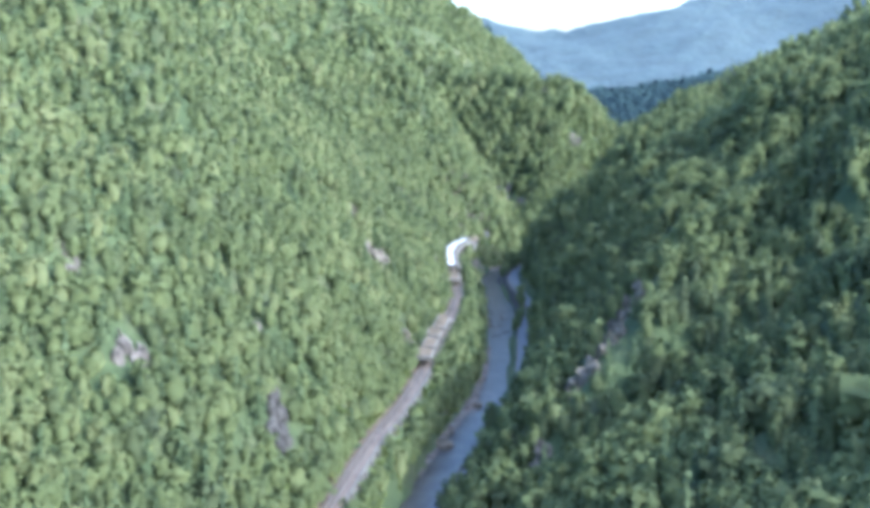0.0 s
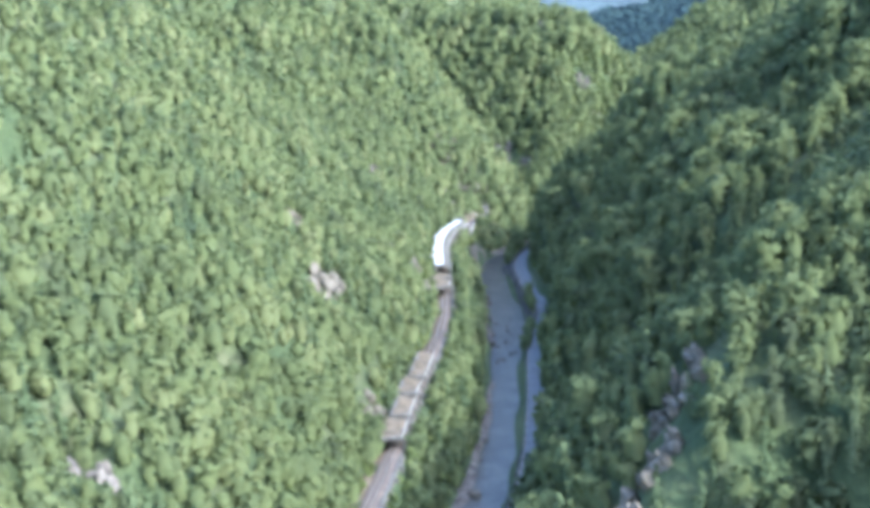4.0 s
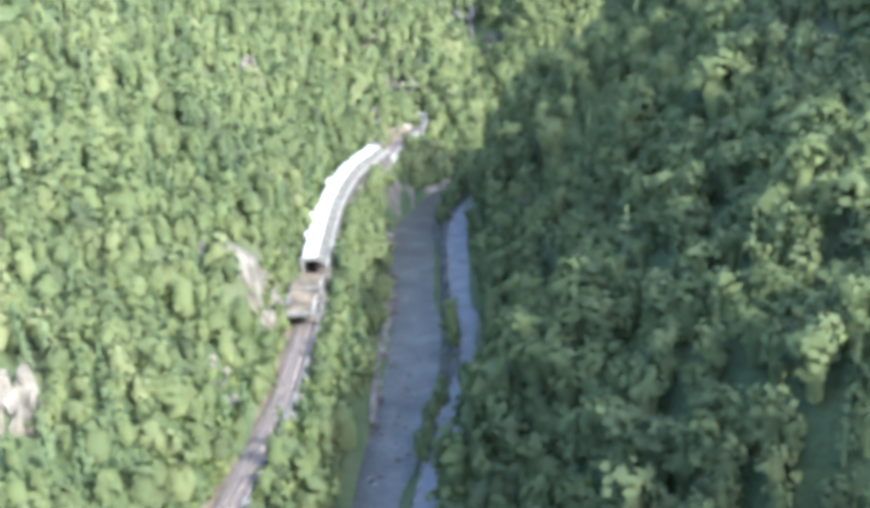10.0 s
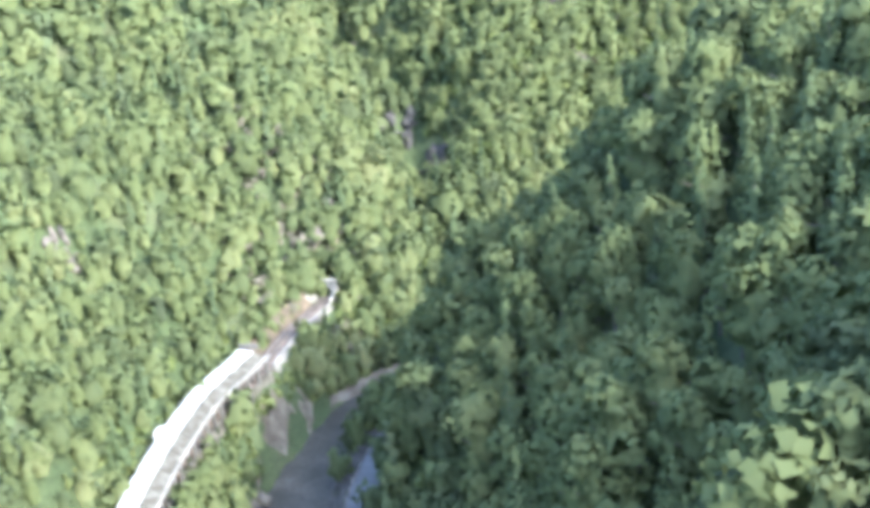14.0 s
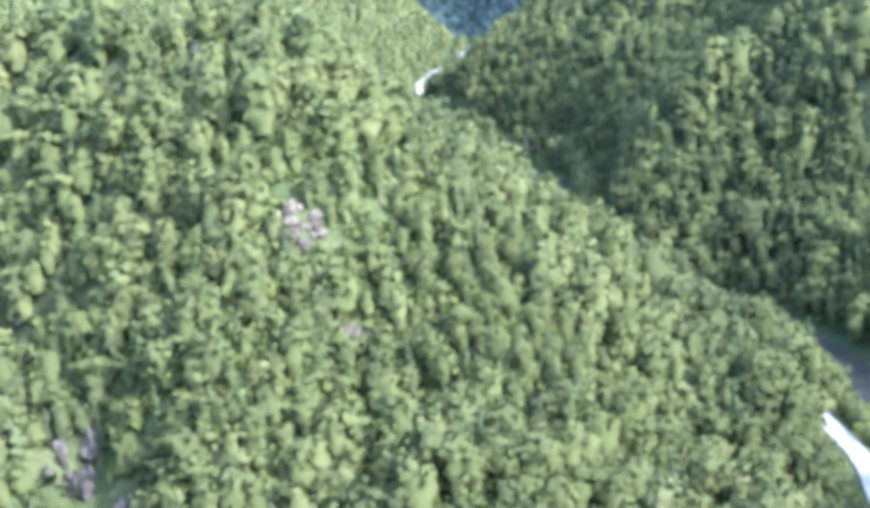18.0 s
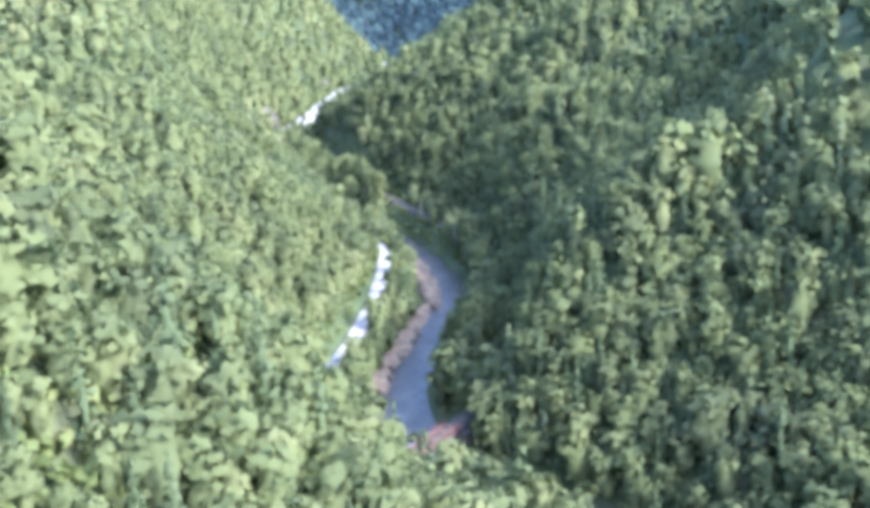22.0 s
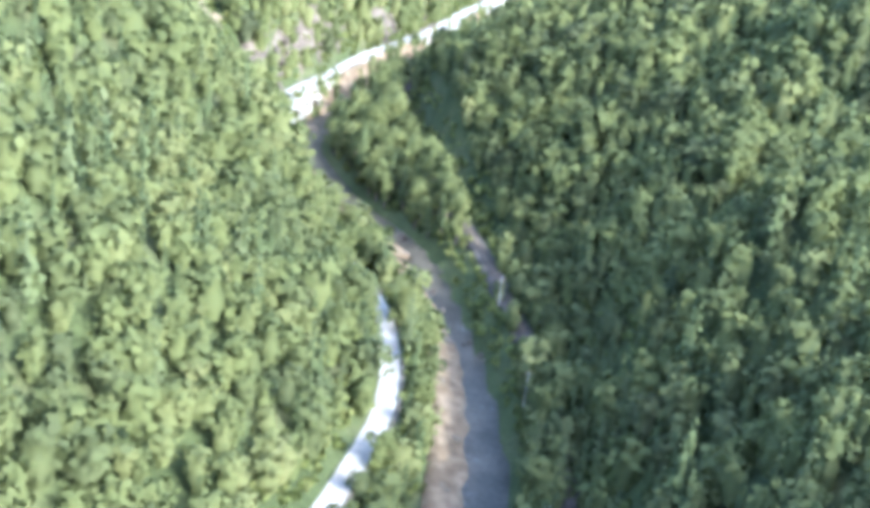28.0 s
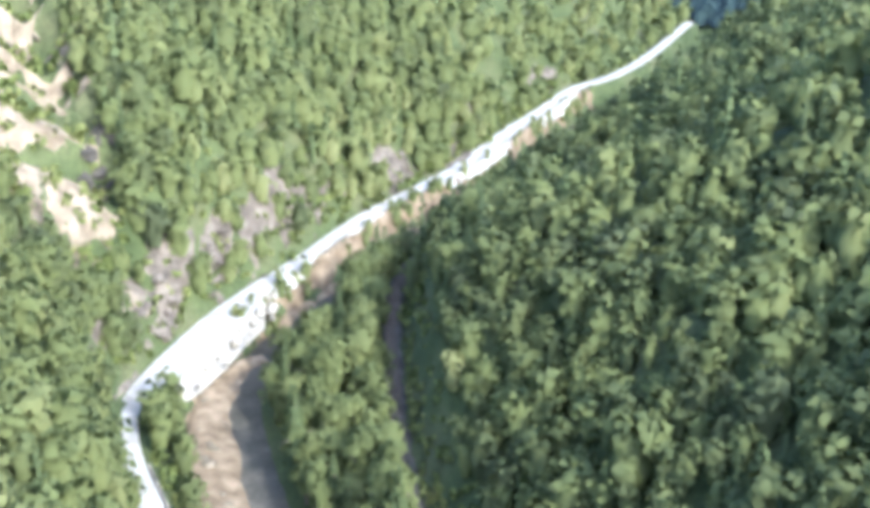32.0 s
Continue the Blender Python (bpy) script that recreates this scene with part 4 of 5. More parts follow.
# open ledge on arches, and the tunnel mouth
line = between(703.5, 738)
viaduct = thing("ledge_viaduct", "short pale viaduct with arches beside the tunnel mouth", "viaduct")
swept("parapet", line, RAIL_Z, box_section(-3.0, -3.5, 0.2, 1.3), PALE_STONE, viaduct, "pale parapet")
swept("deck_edge", line, RAIL_Z, box_section(-2.6, -3.6, -0.6, 0.25), PALE_STONE, viaduct)
swept("bank", line, RAIL_Z, [(4.4, 3.2), (2.7, 0.6), (2.3, -0.4), (5.6, 0.8)], EARTH, viaduct, "yellow-tan cut bank")
for i in range(1, len(line), 2):
    v = across(line)[i]
    bm = bmesh.new()
    box(bm, (1.0, 1.1, 6.5), (line[i, 0] - 3.3 * v[0], line[i, 1] - 3.3 * v[1], RAIL_Z - 3.6), face(line, i), 0.1)
    box(bm, (1.0, 2.4, 0.8), (line[i, 0] - 3.3 * v[0], line[i, 1] - 3.3 * v[1], RAIL_Z - 0.9), face(line, i), 0.35)
    part("pier", bm, PALE_STONE, viaduct)


def portal(x, y, z, turn, label):
    """A tunnel mouth: a wall with a round-headed opening, a ring of stones, a dark lining and wing walls. The line runs along y."""
    gate = thing("tunnel_portal", label, "tunnel", at=(x, y, z))
    gate.rotation_euler, gate.scale = (0, 0, turn), (0.64, 1, 0.62)
    arc = [(2.3 * math.cos(a), 3.2 + 2.3 * math.sin(a)) for a in np.linspace(0, math.pi, 13)]
    inner = [(2.3, -0.4)] + arc + [(-2.3, -0.4)]
    outer = [(5.0, -0.4)] + [(np.clip(8 * math.cos(a), -5.0, 5.0), min(7.6, 3.2 + 7 * math.sin(a))) for a in np.linspace(0, math.pi, 13)] + [(-5.0, -0.4)]
    verts = [(u, d, w) for d in (0, 0.9) for ring in (inner, outer) for u, w in ring]
    n = len(inner)
    faces = []
    for i in range(n - 1):
        faces += [(i, i + 1, n + i + 1, n + i), (2 * n + i, 3 * n + i, 3 * n + i + 1, 2 * n + i + 1), (i, 2 * n + i, 2 * n + i + 1, i + 1), (n + i, n + i + 1, 3 * n + i + 1, 3 * n + i)]
    mesh_object("headwall", verts, faces, PALE_STONE, gate)
    tube = [(u, d, w) for d in (0.5, 16) for u, w in inner]
    # The lining's dark colour stands in for the shade inside the tunnel.
    mesh_object("lining", tube, [(i, i + 1, n + i + 1, n + i) for i in range(n - 1)] + [tuple(range(n, 2 * n))], SLATE_SHADE, gate, "lining coloured dark for the shade inside")
    bm = bmesh.new()
    box(bm, (10.8, 1.4, 0.6), (0, 0.35, 7.85), 0, 0.08)
    part("coping", bm, PALE_STONE, gate)
    for s in (1, -1):
        bm = bmesh.new()
        box(bm, (1.0, 5.5, 4.6), (s * 5.0, -2.2, 1.4), s * 0.35, 0.1)
        part("wing_wall", bm, PALE_STONE, gate)
    return gate


portal(25.6, 741.0, RAIL_Z, -0.36, "pale stone tunnel portal at the end of the railway ledge")
# ---- roads ----
def roadway(line, z, half, mat, label, name="road"):
    return tagged(swept(name, line, z, [(half, -0.6), (half, 0.02), (0, 0.10), (-half, 0.02), (-half, -0.6)], mat, smooth=False), label, "road", kind="structure")


fine_shade, fine_sun = curve(ROAD_SHADE, 2.0), curve(ROAD_SUN, 2.0)
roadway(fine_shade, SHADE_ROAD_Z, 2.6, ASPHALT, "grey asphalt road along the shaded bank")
roadway(fine_sun, SUN_ROAD_Z, 1.95, ROAD_SUNLIT, "road above the river, whitened for the sun's glare")


def roadside_wall(line, z, offset, low, high, label, gap):
    """A river wall below the road with a kerb of separate stones."""
    wall = thing("river_wall", label, "wall", "walls along the roads")
    swept("masonry", line, z, [(offset, low), (offset, 0.1), (offset + 0.5, 0.1), (offset + 1.0, low)] if offset > 0 else [(offset, 0.1), (offset, low), (offset - 1.0, low), (offset - 0.5, 0.1)], OLD_CONCRETE, wall)
    s = across(line)
    bm = bmesh.new()
    box(bm, (0.32, 1.8, 0.4), (0, 0, 0), 0, 0.06)
    mesh = bpy.data.meshes.new("kerb_stone")
    bm.to_mesh(mesh)
    bm.free()
    mesh.materials.append(PALE_STONE)
    for i in range(0, len(line), gap):
        ob = new("kerb_stone", mesh)
        ob.parent = wall
        d = offset + (0.25 if offset > 0 else -0.25)
        ob.location = (line[i, 0] + s[i, 0] * d, line[i, 1] + s[i, 1] * d, z + 0.2)
        ob.rotation_euler = (0, 0, face(line, i))
    return wall


roadside_wall(between(380, 720, fine_shade), SHADE_ROAD_Z, 2.65, -5, 0.1, "dark stone wall between the road and the water", 3)
roadside_wall(between(975, 1140, fine_sun), SUN_ROAD_Z, -2.2, -3, 0.1, "low stone wall along the sunny road", 3)
roadside_wall(between(1165, 1235, fine_sun), SUN_ROAD_Z, -2.2, -3, 0.1, "low stone wall along the sunny road", 3)
roadside_wall(between(1335, 1500, fine_sun), SUN_ROAD_Z, -2.2, -4, 0.1, "pale stone wall along the road bend", 9)
apron = [(102, 1257), (105, 1256), (108, 1263), (110.5, 1272), (112, 1282), (112.5, 1292), (114, 1302), (112, 1305), (108, 1296), (105, 1278)]
av = [(x, y, SUN_ROAD_Z + 0.16) for x, y in apron] + [(x + 0.6, y - 0.4, SUN_ROAD_Z - 5.5) for x, y in apron]
af = [tuple(range(10))] + [(i, (i + 1) % 10, 10 + (i + 1) % 10, 10 + i)[::-1] for i in range(10)]
tagged(mesh_object("road_apron", av, af, ROAD_SUNLIT), "lay-by at the road bend, whitened for the sun's glare", "road", kind="structure")

def lay_by(y0, y1, wide, sign, label, seed):
    """A strip of gravel in the sun-whitened road colour that swells out beside the road, its edge uneven."""
    line, r = between(y0, y1, fine_sun), np.random.RandomState(seed)
    v, n = across(line), len(line)
    edge = np.sin(np.linspace(0, math.pi, n)) ** 0.6 * wide * r.uniform(0.6, 1.1, n)
    verts = [(p[0] + sign * q[0] * (1.8 + o), p[1] + sign * q[1] * (1.8 + o), SUN_ROAD_Z + h) for p, q, e in zip(line, v, edge) for o, h in ((0, 0.06), (0.6 * e, 0.1), (e, 0.03), (e + 1.0, -2.2))]
    faces = [(i * 4 + j, i * 4 + j + 1, i * 4 + j + 5, i * 4 + j + 4)[::-sign] for i in range(n - 1) for j in range(3)]
    return tagged(mesh_object("road_shoulder", verts, faces, ROAD_SUNLIT), label, "road", kind="structure")


lay_by(1296, 1332, 2.6, -1, "gravel shoulder past the road bend, whitened for the sun's glare", 1)
lay_by(1342, 1368, 1.8, -1, "gravel shoulder above the river, whitened for the sun's glare", 2)
lay_by(1384, 1440, 2.8, -1, "wide gravel shoulder above the river, whitened for the sun's glare", 3)
lay_by(1446, 1500, 3.2, -1, "wide gravel shoulder above the river, whitened for the sun's glare", 4)
lay_by(1400, 1470, 1.6, 1, "gravel verge under the wood, whitened for the sun's glare", 6)

for k in range(30):
    x, y = apron[2 + k % 6]
    boulder(x + stone_rng.uniform(-0.5, 2.2), y + stone_rng.uniform(-4, 4), SUN_ROAD_Z - stone_rng.uniform(0.3, 3.5), stone_rng.uniform(0.5, 1.3), WHITE_STONES, "pale boulder on the bank below the lay-by")

# ---- steel bridge ----
a, b = np.array([148.5, 961.5]), np.array([167.6, 985.3])
length, mid = float(np.linalg.norm(b - a)), (a + b) / 2
turn = math.atan2(b[1] - a[1], b[0] - a[0])
bridge = thing("railway_bridge", "rust-red steel girder bridge carrying the railway over the river", "bridge", at=(mid[0], mid[1], FAR_RAIL_Z))
bridge.rotation_euler = (0, 0, turn)
for s in (1.5, -1.5):
    bm = bmesh.new()
    box(bm, (length, 0.12, 2.1), (0, s, 0.2))
    box(bm, (length, 0.6, 0.14), (0, s, 1.3))
    box(bm, (length, 0.6, 0.14), (0, s, -0.9))
    for k in np.arange(-length / 2 + 0.6, length / 2, 1.6):
        box(bm, (0.12, 0.5, 2.0), (k, s, 0.2))
    part("girder", bm, RUST, bridge)
for k in np.arange(-length / 2 + 1, length / 2, 2.4):
    bm = bmesh.new()
    box(bm, (0.3, 2.9, 0.4), (k, 0, -0.1))
    part("cross_beam", bm, RUST, bridge)
for i, k in enumerate(np.arange(-length / 2 + 2.2, length / 2 - 1, 2.4)):
    bm = bmesh.new()
    box(bm, (0.14, 3.4, 0.12), (k, 0, 1.25), 0.55 if i % 2 else -0.55)
    part("brace", bm, RUST, bridge)
for s in (2.6, -2.6):
    bm = bmesh.new()
    for k in np.arange(-length / 2, length / 2 + 0.1, 2.4):
        box(bm, (0.08, 0.08, 1.2), (k, s, 1.0))
    for h in (1.0, 1.6):
        box(bm, (length, 0.06, 0.06), (0, s, h))
    box(bm, (length, 1.0, 0.06), (0, s - 0.45 * (1 if s > 0 else -1), 0.35))
    part("walkway_railing", bm, RUST, bridge)
for k in (-length / 2 - 1.2, length / 2 + 1.2):
    bm = bmesh.new()
    box(bm, (3.0, 6.4, 8.0), (k, 0, -4.7), 0, 0.15)
    part("abutment", bm, OLD_CONCRETE, bridge, "grey stone abutment")

# ---- poles beside the far railway ----
def pole(x, y, z):
    post = thing("telegraph_pole", "pale slender telegraph pole beside the shaded railway", "pole", "telegraph poles", at=(x, y, z))
    bm = bmesh.new()
    bmesh.ops.create_cone(bm, cap_ends=True, segments=8, radius1=0.17, radius2=0.10, depth=7.6, matrix=Matrix.Translation((0, 0, 3.6)))
    part("shaft", bm, POLE, post)
    bm = bmesh.new()
    box(bm, (1.5, 0.12, 0.14), (0, 0, 6.8))
    part("crossarm", bm, SLEEPER, post)
    for s in (-0.65, 0.65):
        bm = bmesh.new()
        bmesh.ops.create_cone(bm, cap_ends=True, segments=7, radius1=0.07, radius2=0.05, depth=0.2, matrix=Matrix.Translation((s, 0, 6.97)))
        part("insulator", bm, CONCRETE, post)
    return post


for x, y in ((180.6, 1171), (163.5, 1219), (187.6, 1131), (147.8, 1264), (138.5, 1312), (192.3, 1090)):
    pole(x, y, FAR_RAIL_Z - 0.4)

# ---- driftwood ----
for k, (x, y, r, l) in enumerate(((155, 995, 0.3, 6), (156.5, 1000, 1.0, 5), (154, 1006, 2.2, 4.5), (157, 991, 0.8, 7))):
    log = thing("driftwood", "bleached tree trunk stranded at the water's edge", "log", "stranded trunks", at=(x, y, 0.25))
    log.rotation_euler = (0, 0.05, r)
    bm = bmesh.new()
    bmesh.ops.create_cone(bm, cap_ends=True, segments=8, radius1=0.34, radius2=0.16, depth=l, matrix=Matrix.Rotation(radians(90), 4, "Y"))
    part("trunk", bm, POLE, log)
    for s in (0.2, -0.15, 0.35):
        bm = bmesh.new()
        bmesh.ops.create_cone(bm, cap_ends=True, segments=5, radius1=0.1, radius2=0.03, depth=1.7, matrix=Matrix.Translation((l * s, 0.6 * (1 if s > 0 else -1), 0.3)) @ Matrix.Rotation(radians(60 if s > 0 else -60), 4, "X"))
        part("limb", bm, POLE, log)

# ---- the forest ----
def hidden(x, y):
    """Upper slopes out of the camera's view along its flight, with bounds fitted to that view."""
    return (x > np.interp(y, [0, 300, 620, 700, 760, 900, 1100, 1200, 1300], [150, 170, 190, 150, 190, 235, 290, 350, 430])) | (x < np.interp(y, [0, 300, 700, 900, 1200, 1400], [-130, -140, -170, -170, -90, -60]))


def zone(x0, x1, y0, y1, gap, seed, d0, d1):
    x, y = spread(x0, x1, y0, y1, gap, seed)
    d = nearest(river[::2], x, y)
    k = (d[0] >= d0) & (d[0] < d1)
    x, y, left = x[k], y[k], d[1][k] > 0
    k = (wooded(x, y) if d0 < 130 else np.ones(len(x), bool)) & ~hidden(x, y)
    return x[k], y[k], left[k]


# trees that stand one by one: the two spurs that the flight crosses, and the strip between river and railway
SPUR, STRIP, SPUR_BEYOND = (64, 120, 574, 648), (118, 176, 1190, 1330), (106, 134, 816, 850)


def single(x, y):
    return ((x > SPUR[0]) & (x < SPUR[1]) & (y > SPUR[2]) & (y < SPUR[3])) | ((x > SPUR_BEYOND[0]) & (x < SPUR_BEYOND[1]) & (y > SPUR_BEYOND[2]) & (y < SPUR_BEYOND[3])) | between_lines(x, y)


def between_lines(x, y):
    dr, sr, _ = nearest(river, x, y)
    df, sf, _ = nearest(rail_far, x, y)
    return (y > STRIP[2]) & (y < STRIP[3]) & (sr < 0) & (sf > 0) & (dr > 6) & (df > 2)


lone = []
for name, seed, (x0, x1, y0, y1), gap, d0, d1, broad, spruce, share, tone in (
        ("forest_near", 1, (-150, 300, 130, 1440), 4.9, 0, 92, BROAD, SPRUCE, 0.10, 0.42),
        ("forest_middle", 2, (-170, 330, 200, 1500), 5.6, 92, 170, BROAD_MID, SPRUCE_FAR, 0.2, 0.4),
        ("forest_high", 3, (-190, 420, 200, 1700), 6.6, 170, 300, BROAD_FAR, SPRUCE_FAR, 0.25, 0.4),
        ("forest_upstream", 4, (-60, 420, 1440, 1960), 7.0, 0, 170, BROAD_FAR, SPRUCE_FAR, 0.25, 0.38)):
    x, y, left = np.zeros(0), np.zeros(0), np.zeros(0, bool)
    for closer, from_y, to_y, sides in ((0, 450, 740, (False,)), (0.85, 740, 9999, (True, False)), (0.9, 0, 450, (False,)), (1.15, 0, 740, (True,))):
        if max(y0, from_y) < min(y1, to_y):
            sx, sy, sl = zone(x0, x1, max(y0, from_y), min(y1, to_y), gap - closer, seed + 30, d0, d1)
            k = np.isin(sl, sides)
            x, y, left = np.append(x, sx[k]), np.append(y, sy[k]), np.append(left, sl[k])
    spur = ((x > 0) & (x < 150) & (y > 780) & (y < 1010)) | ((x > 60) & (x < 150) & (y > 160) & (y < 430)) | ((x > 80) & (x < 175) & (y > 430) & (y < 720))  # spurs that stand close under the flight
    if seed in (2, 3):
        x, y, left = x[~spur], y[~spur], left[~spur]
    if seed == 1:
        for box_of, closer in (((0, 150, 780, 1010), 4.05), ((60, 150, 160, 430), 4.0), ((80, 175, 430, 720), 4.7)):
            ex, ey, el = zone(*box_of, closer, 21, 92, 300)
            x, y, left = np.append(x, ex), np.append(y, ey), np.append(left, el)
        s = single(x, y)
        lone = list(zip(x[s], y[s]))
        x, y, left = x[~s], y[~s], left[~s]
    if seed == 4:
        k = (y > 1440) & (y < 1640)
        x, y, left = x[k], y[k], left[k]
    close = ((y > 780) & (y < 1300) & (nearest(river[::2], x, y)[0] < 62)) | ((x > 50) & (x < 175) & (((y > 780) & (y < 1010)) | ((y > 430) & (y < 720)) | (y < 400)))
    close &= seed == 1
    closest = close & (x > 50) & (x < 150) & (y > 440) & (y < 700)
    # Leaf tone carries the flank's light: lifted where sunny, lowered where shady.
    for flank, where, sun_tone, broad in ((left & ~close, "sunny", 0.06, broad), (~left & ~close, "shady", -0.04, broad), (left & close, "sunny", 0.06, BROAD_FINE), (~left & close & ~closest, "shady", -0.04, BROAD_FINE), (closest, "shady", -0.04, BROAD_CLOSE)):
        if not flank.any():
            continue
        stand(name + "_" + where, x[flank], y[flank], broad, SPRUCE_FINE if broad is BROAD_FINE or broad is BROAD_CLOSE else spruce, share if where == "sunny" else share * (0.5 if broad is BROAD_CLOSE else 1.8), "dense broadleaved forest on the %s flank of the gorge" % where, tone + sun_tone, seed * 10 + (3 if where == "sunny" else 6), np.where(y[flank] < 740, 0.84 if where == "sunny" else np.where(y[flank] < 450, 0.9, 1.15), np.where((y[flank] > 780) & (y[flank] < 1010), 1.12, 1.02)), np.where(y[flank] < 740, 0.9, 0.95) if where == "sunny" else 1.0)
bx, by, _ = zone(-60, 240, 280, 1400, 4.2, 9, RIVER_HALF + 1.5, 30)
grow("bank_bushes", bx, by, BUSH, 1.0, SCRUB, "low scrub along the river", 0.45, 91)
x, y = spread(-60, 240, 285, 1560, 2.5, 10)
d, s, _ = nearest(rail_near, x, y)
k = (d < 9) & (d > np.where(s > 0, 3.0, 4.2))
d = nearest(road_sun, x, y)[0]
k |= (d < 8.5) & (d > 3.3)
k &= nearest(river, x, y)[0] > RIVER_HALF + 1
for line, gap in ((rail_near, 3.0), (road_sun, 2.7), (rail_far, 3.2)):
    k &= nearest(line, x, y)[0] > gap
k &= ((x - 108) / 7) ** 2 + ((y - 1274) / 15) ** 2 > 1
d = nearest(rail_far, x, y)[0]
k |= (d < 7) & (d > 2.4) & (y > 1000)
grow("verge_bushes", x[k], y[k], BUSH, 0.85, SCRUB, "low yellow-green scrub beside roads and railway", 0.5, 96)

x, y = spread(104, 190, 1296, 1520, 2.8, 41)
dr, sr, _ = nearest(river, x, y)
dd, ss, _ = nearest(road_sun, x, y)
k = (sr > 0) & (ss < 0) & (dr > 4.2) & (dd > 3.3) & (waves(x, y, 26, 42) > -0.45)
grow("strip_trees", x[k], y[k], BROAD_MID, 0.46, LEAVES, "small trees and scrub between the river and the road", 0.5, 97)
k = (waves(x, y, 24, 44) > 0.35) & (np.abs(dd - 2.3) < 0.9) & (y > 1325)
grow("road_edge_bushes", x[k], y[k], BUSH, 1.15, SCRUB, "bushes leaning over the edge of the pale road", 0.45, 99)
x, y = spread(24, 52, 540, 574, 2.6, 45)
dd, ss, _ = nearest(road_shade, x, y)
k = (ss > 0) & (dd > 2.6) & (dd < 5.5)
grow("wall_trees", x[k], y[k], BROAD, 0.62, LEAVES, "small trees leaning over the shaded road and its wall", 0.35, 89)
x, y = spread(0, 70, 640, 748, 3.0, 43)
dr, sr, _ = nearest(river, x, y)
dd, ss, _ = nearest(rail_near, x, y)
k = (sr > 0) & (dr > 9.5) & (dd > 5.2) & (dd < 16) & (ss < 0)
grow("ledge_trees", x[k], y[k], BROAD_MID, 0.6, LEAVES, "small bright trees between the shore and the gallery", 0.55, 98)
x, y = spread(4, 36, 728, 772, 3.2, 15)
k = wooded(x, y)
grow("dry_shrubs", x[k], y[k], BUSH, 1.3, DRY, "leafless grey-brown shrubs above the tunnel mouth", 0.45, 92)
x, y = spread(24, 92, 1268, 1348, 2.3, 16)
k = (chute(x, y) > 0) & (waves(0.72 * x + 0.69 * y, 0.16 * (0.69 * x - 0.72 * y), 9, 17) > -0.25)
grow("landslip_bushes", x[k], y[k], BUSH, 1.2, SCRUB, "sparse bushes on the pale landslip", 0.5, 93)
x, y = spread(50, 160, 785, 905, 2.7, 20)
k = wooded(x, y)
grow("undergrowth", x[k], y[k], BUSH, 1.3, SCRUB, "young trees and undergrowth on the sunlit spur", 0.4, 88)
x, y = spread(-260, 560, 160, 1640, 11.0, 19)
d = nearest(river[::2], x, y)[0]
k = hidden(x, y) & (d > 60) & (d < 330)
grow("forest_back", x[k], y[k], CLUMP_FAR, 1.15, LEAVES, "coarse forest on slopes out of the flight's view", 0.35, 94)
x, y = spread(-220, 260, -80, 205, 8.0, 22)
d = nearest(river[::2], x, y)[0]
k = wooded(x, y) & (d > 14) & (d < 240) & (y < np.where(d < 92, 130, 205))
grow("forest_downstream", x[k], y[k], CLUMP_FAR, 1.0, LEAVES, "forest on both flanks at the mouth of the gorge", 0.35, 95)
x, y = spread(90, 190, 1030, 1195, 2.7, 23)
dr, sr, _ = nearest(river, x, y)
dd, ss, _ = nearest(rail_far, x, y)
k = (sr < 0) & (dr > RIVER_HALF + 1) & (dd > 2.0) & (dd < 8) & (waves(x, y, 20, 24) > -0.6)
grow("bank_trees", x[k], y[k], BROAD_MID, 0.7, LEAVES, "small trees along the shaded bank beside the railway", 0.45, 90)
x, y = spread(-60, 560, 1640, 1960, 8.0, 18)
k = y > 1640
grow("distant_forest", x[k], y[k], CLUMP_FAR, 1.0, HAZE_LEAVES, "blue hazy wooded slopes far up the valley", 0.35, 96)


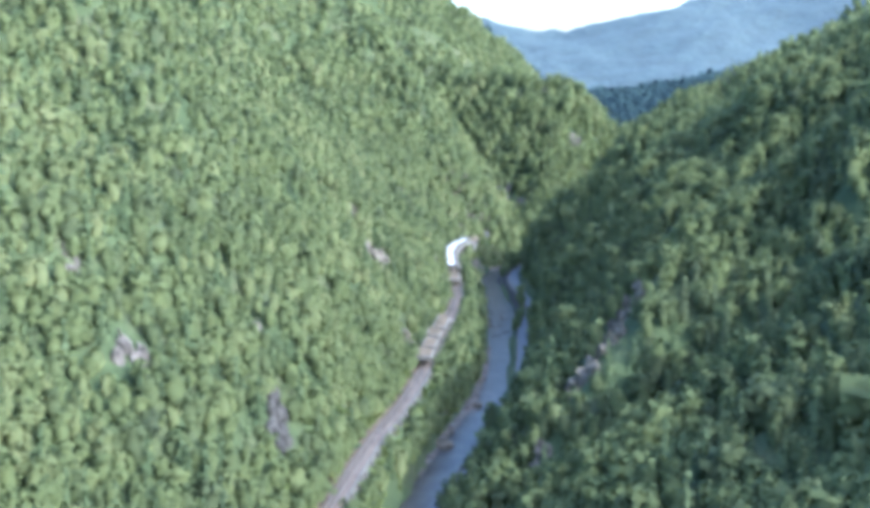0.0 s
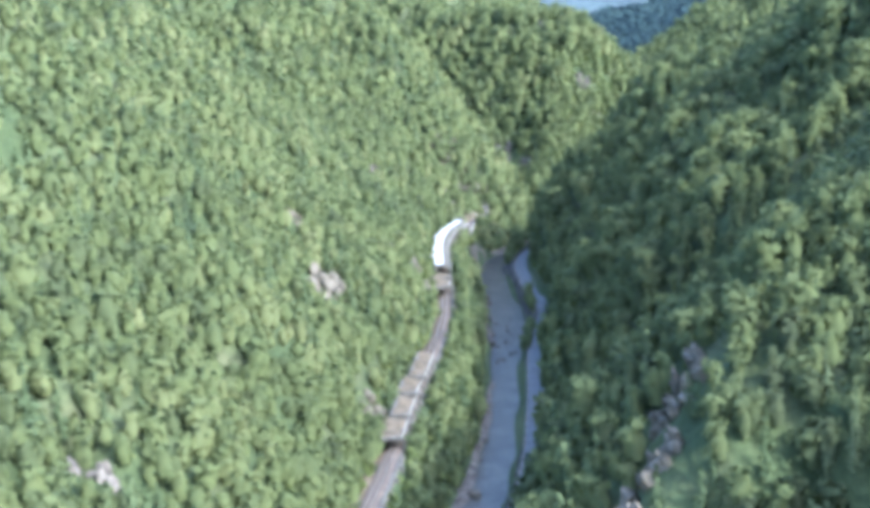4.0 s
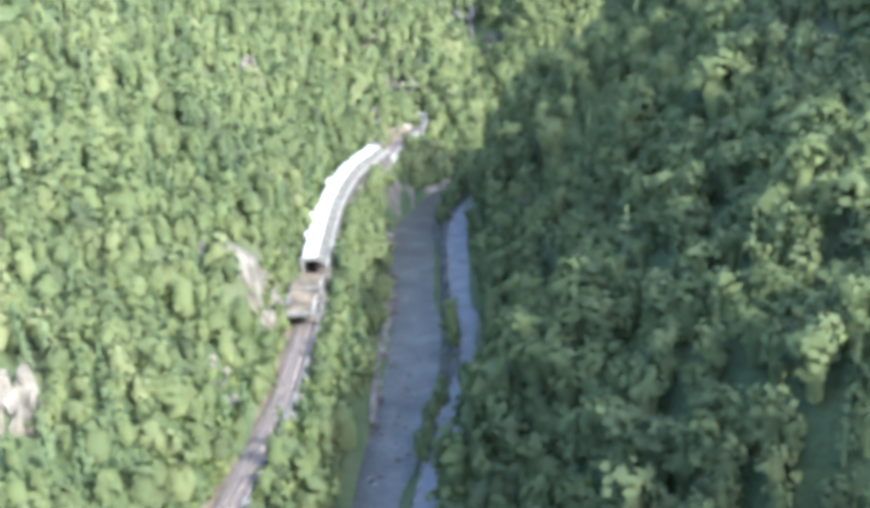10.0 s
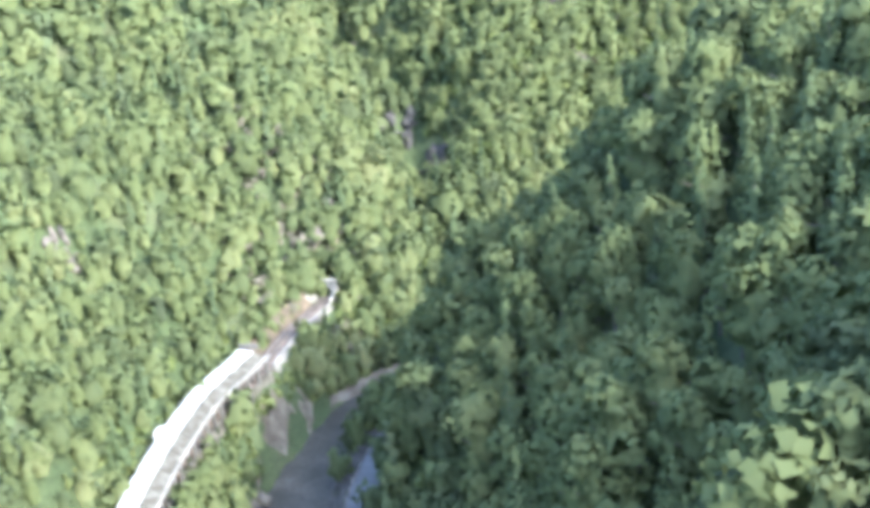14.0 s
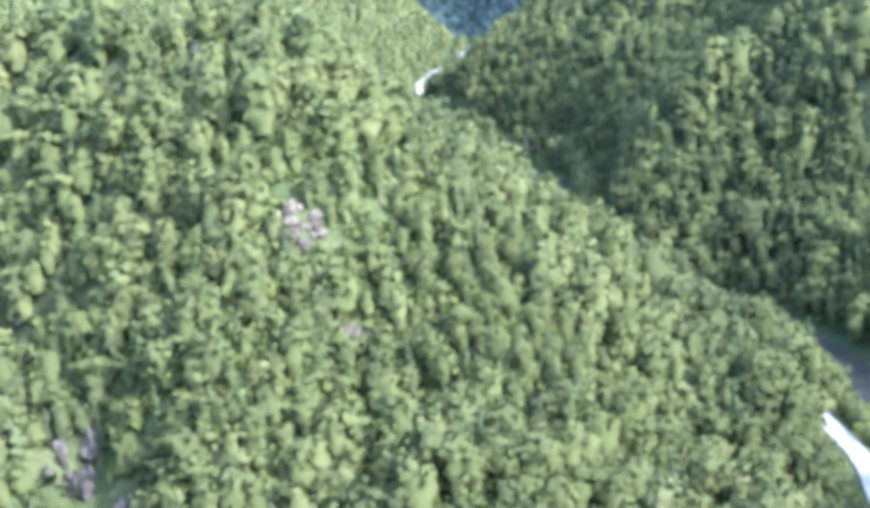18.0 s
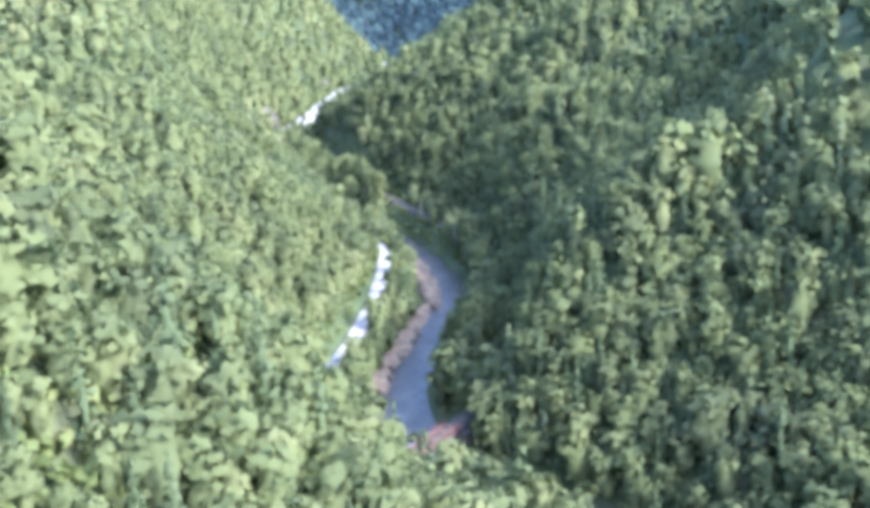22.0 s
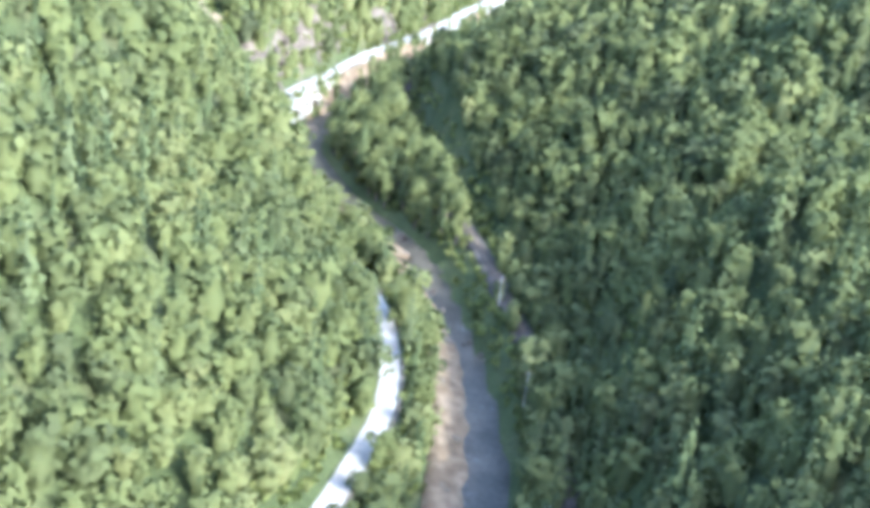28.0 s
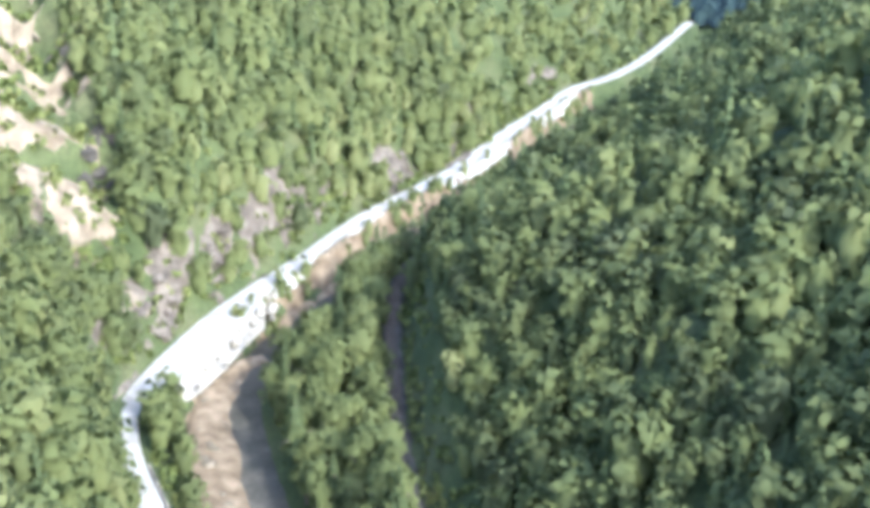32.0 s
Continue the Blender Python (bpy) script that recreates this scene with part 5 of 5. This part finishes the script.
def tree_parts(seed, conifer):
    """The meshes of one tree: a tapered trunk with limbs, and its crown."""
    r = np.random.RandomState(seed)
    tall = 11.5 if conifer else 8.4
    rings, verts, faces = 7, [], []
    for k in range(rings):
        h, w = tall * 0.92 * k / (rings - 1), 0.28 * (1 - 0.88 * k / (rings - 1)) + (0.12 if k == 0 else 0)
        cx, cy = 0.12 * math.sin(k * 1.1 + seed), 0.12 * math.cos(k * 0.9 + seed)
        verts += [(cx + w * math.cos(6.283 * i / 7), cy + w * math.sin(6.283 * i / 7), h - 0.6) for i in range(7)]
    for k in range(rings - 1):
        faces += [(k * 7 + i, k * 7 + (i + 1) % 7, k * 7 + 7 + (i + 1) % 7, k * 7 + 7 + i) for i in range(7)]
    trunk = bpy.data.meshes.new("trunk")
    trunk.from_pydata(verts, [], faces + [tuple(range(7 * rings - 7, 7 * rings))])
    trunk.materials.append(BARK)
    limbs = []
    for k in range(3):
        bm = bmesh.new()
        turn = Matrix.Rotation(2.1 * k + r.uniform(-0.5, 0.5), 4, "Z") @ Matrix.Rotation(radians(r.uniform(40, 65) if not conifer else 85), 4, "Y")
        bmesh.ops.create_cone(bm, cap_ends=True, segments=5, radius1=0.1, radius2=0.03, depth=2.6, matrix=Matrix.Translation((0, 0, tall * r.uniform(0.35, 0.6))) @ turn @ Matrix.Translation((0, 0, 1.2)))
        limb = bpy.data.meshes.new("limb")
        bm.to_mesh(limb)
        bm.free()
        limb.materials.append(BARK)
        limbs.append(limb)
    v, t, soft = crown_template(r, 300, 0.72 if not conifer else 0.7, tall, 3.1 if not conifer else 2.3, conifer, 0.68)
    v[:, 2] += 0.5
    crown = big_mesh("crown", v, t, [NEEDLES if conifer else LEAVES], np.full(len(v), r.uniform(0.3, 0.55)), normals=soft)
    return trunk, crown, limbs


KINDS = [tree_parts(300 + k, False) for k in range(7)] + [tree_parts(320 + k, True) for k in range(3)]
pick = np.random.RandomState(8)
lone_z = ground_at(np.array([p[0] for p in lone]), np.array([p[1] for p in lone]))
for (x, y), z in zip(lone, lone_z):
    conifer = pick.uniform() < 0.15
    trunk, crown, limbs = KINDS[7 + pick.randint(3)] if conifer else KINDS[pick.randint(7)]
    strip, sunny = y > 1000, 700 < y < 1000
    tree = thing("conifer" if conifer else "tree", ("dark slender conifer " if conifer else "leafy broadleaved tree ") + ("between the river and the railway" if strip else "on the sunlit spur" if sunny else "on the steep shaded spur"), "tree", "trees on the river strip" if strip else "trees on the sunlit spur" if sunny else "trees on the spur", at=(x, y, z - 0.2))
    s = pick.uniform(0.75, 1.35) * (1.12 if strip else 0.85 if sunny else 1.2)
    tree.scale, tree.rotation_euler = (s, s, s * pick.uniform(0.9, 1.2)), (0, 0, pick.uniform(0, 6.28))
    for n, me in (("trunk", trunk), ("crown", crown), *(("limb", limb) for limb in limbs)):
        new(n, me).parent = tree

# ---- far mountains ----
# Haze is painted into the mountains: bluish base colour plus a weak glow.
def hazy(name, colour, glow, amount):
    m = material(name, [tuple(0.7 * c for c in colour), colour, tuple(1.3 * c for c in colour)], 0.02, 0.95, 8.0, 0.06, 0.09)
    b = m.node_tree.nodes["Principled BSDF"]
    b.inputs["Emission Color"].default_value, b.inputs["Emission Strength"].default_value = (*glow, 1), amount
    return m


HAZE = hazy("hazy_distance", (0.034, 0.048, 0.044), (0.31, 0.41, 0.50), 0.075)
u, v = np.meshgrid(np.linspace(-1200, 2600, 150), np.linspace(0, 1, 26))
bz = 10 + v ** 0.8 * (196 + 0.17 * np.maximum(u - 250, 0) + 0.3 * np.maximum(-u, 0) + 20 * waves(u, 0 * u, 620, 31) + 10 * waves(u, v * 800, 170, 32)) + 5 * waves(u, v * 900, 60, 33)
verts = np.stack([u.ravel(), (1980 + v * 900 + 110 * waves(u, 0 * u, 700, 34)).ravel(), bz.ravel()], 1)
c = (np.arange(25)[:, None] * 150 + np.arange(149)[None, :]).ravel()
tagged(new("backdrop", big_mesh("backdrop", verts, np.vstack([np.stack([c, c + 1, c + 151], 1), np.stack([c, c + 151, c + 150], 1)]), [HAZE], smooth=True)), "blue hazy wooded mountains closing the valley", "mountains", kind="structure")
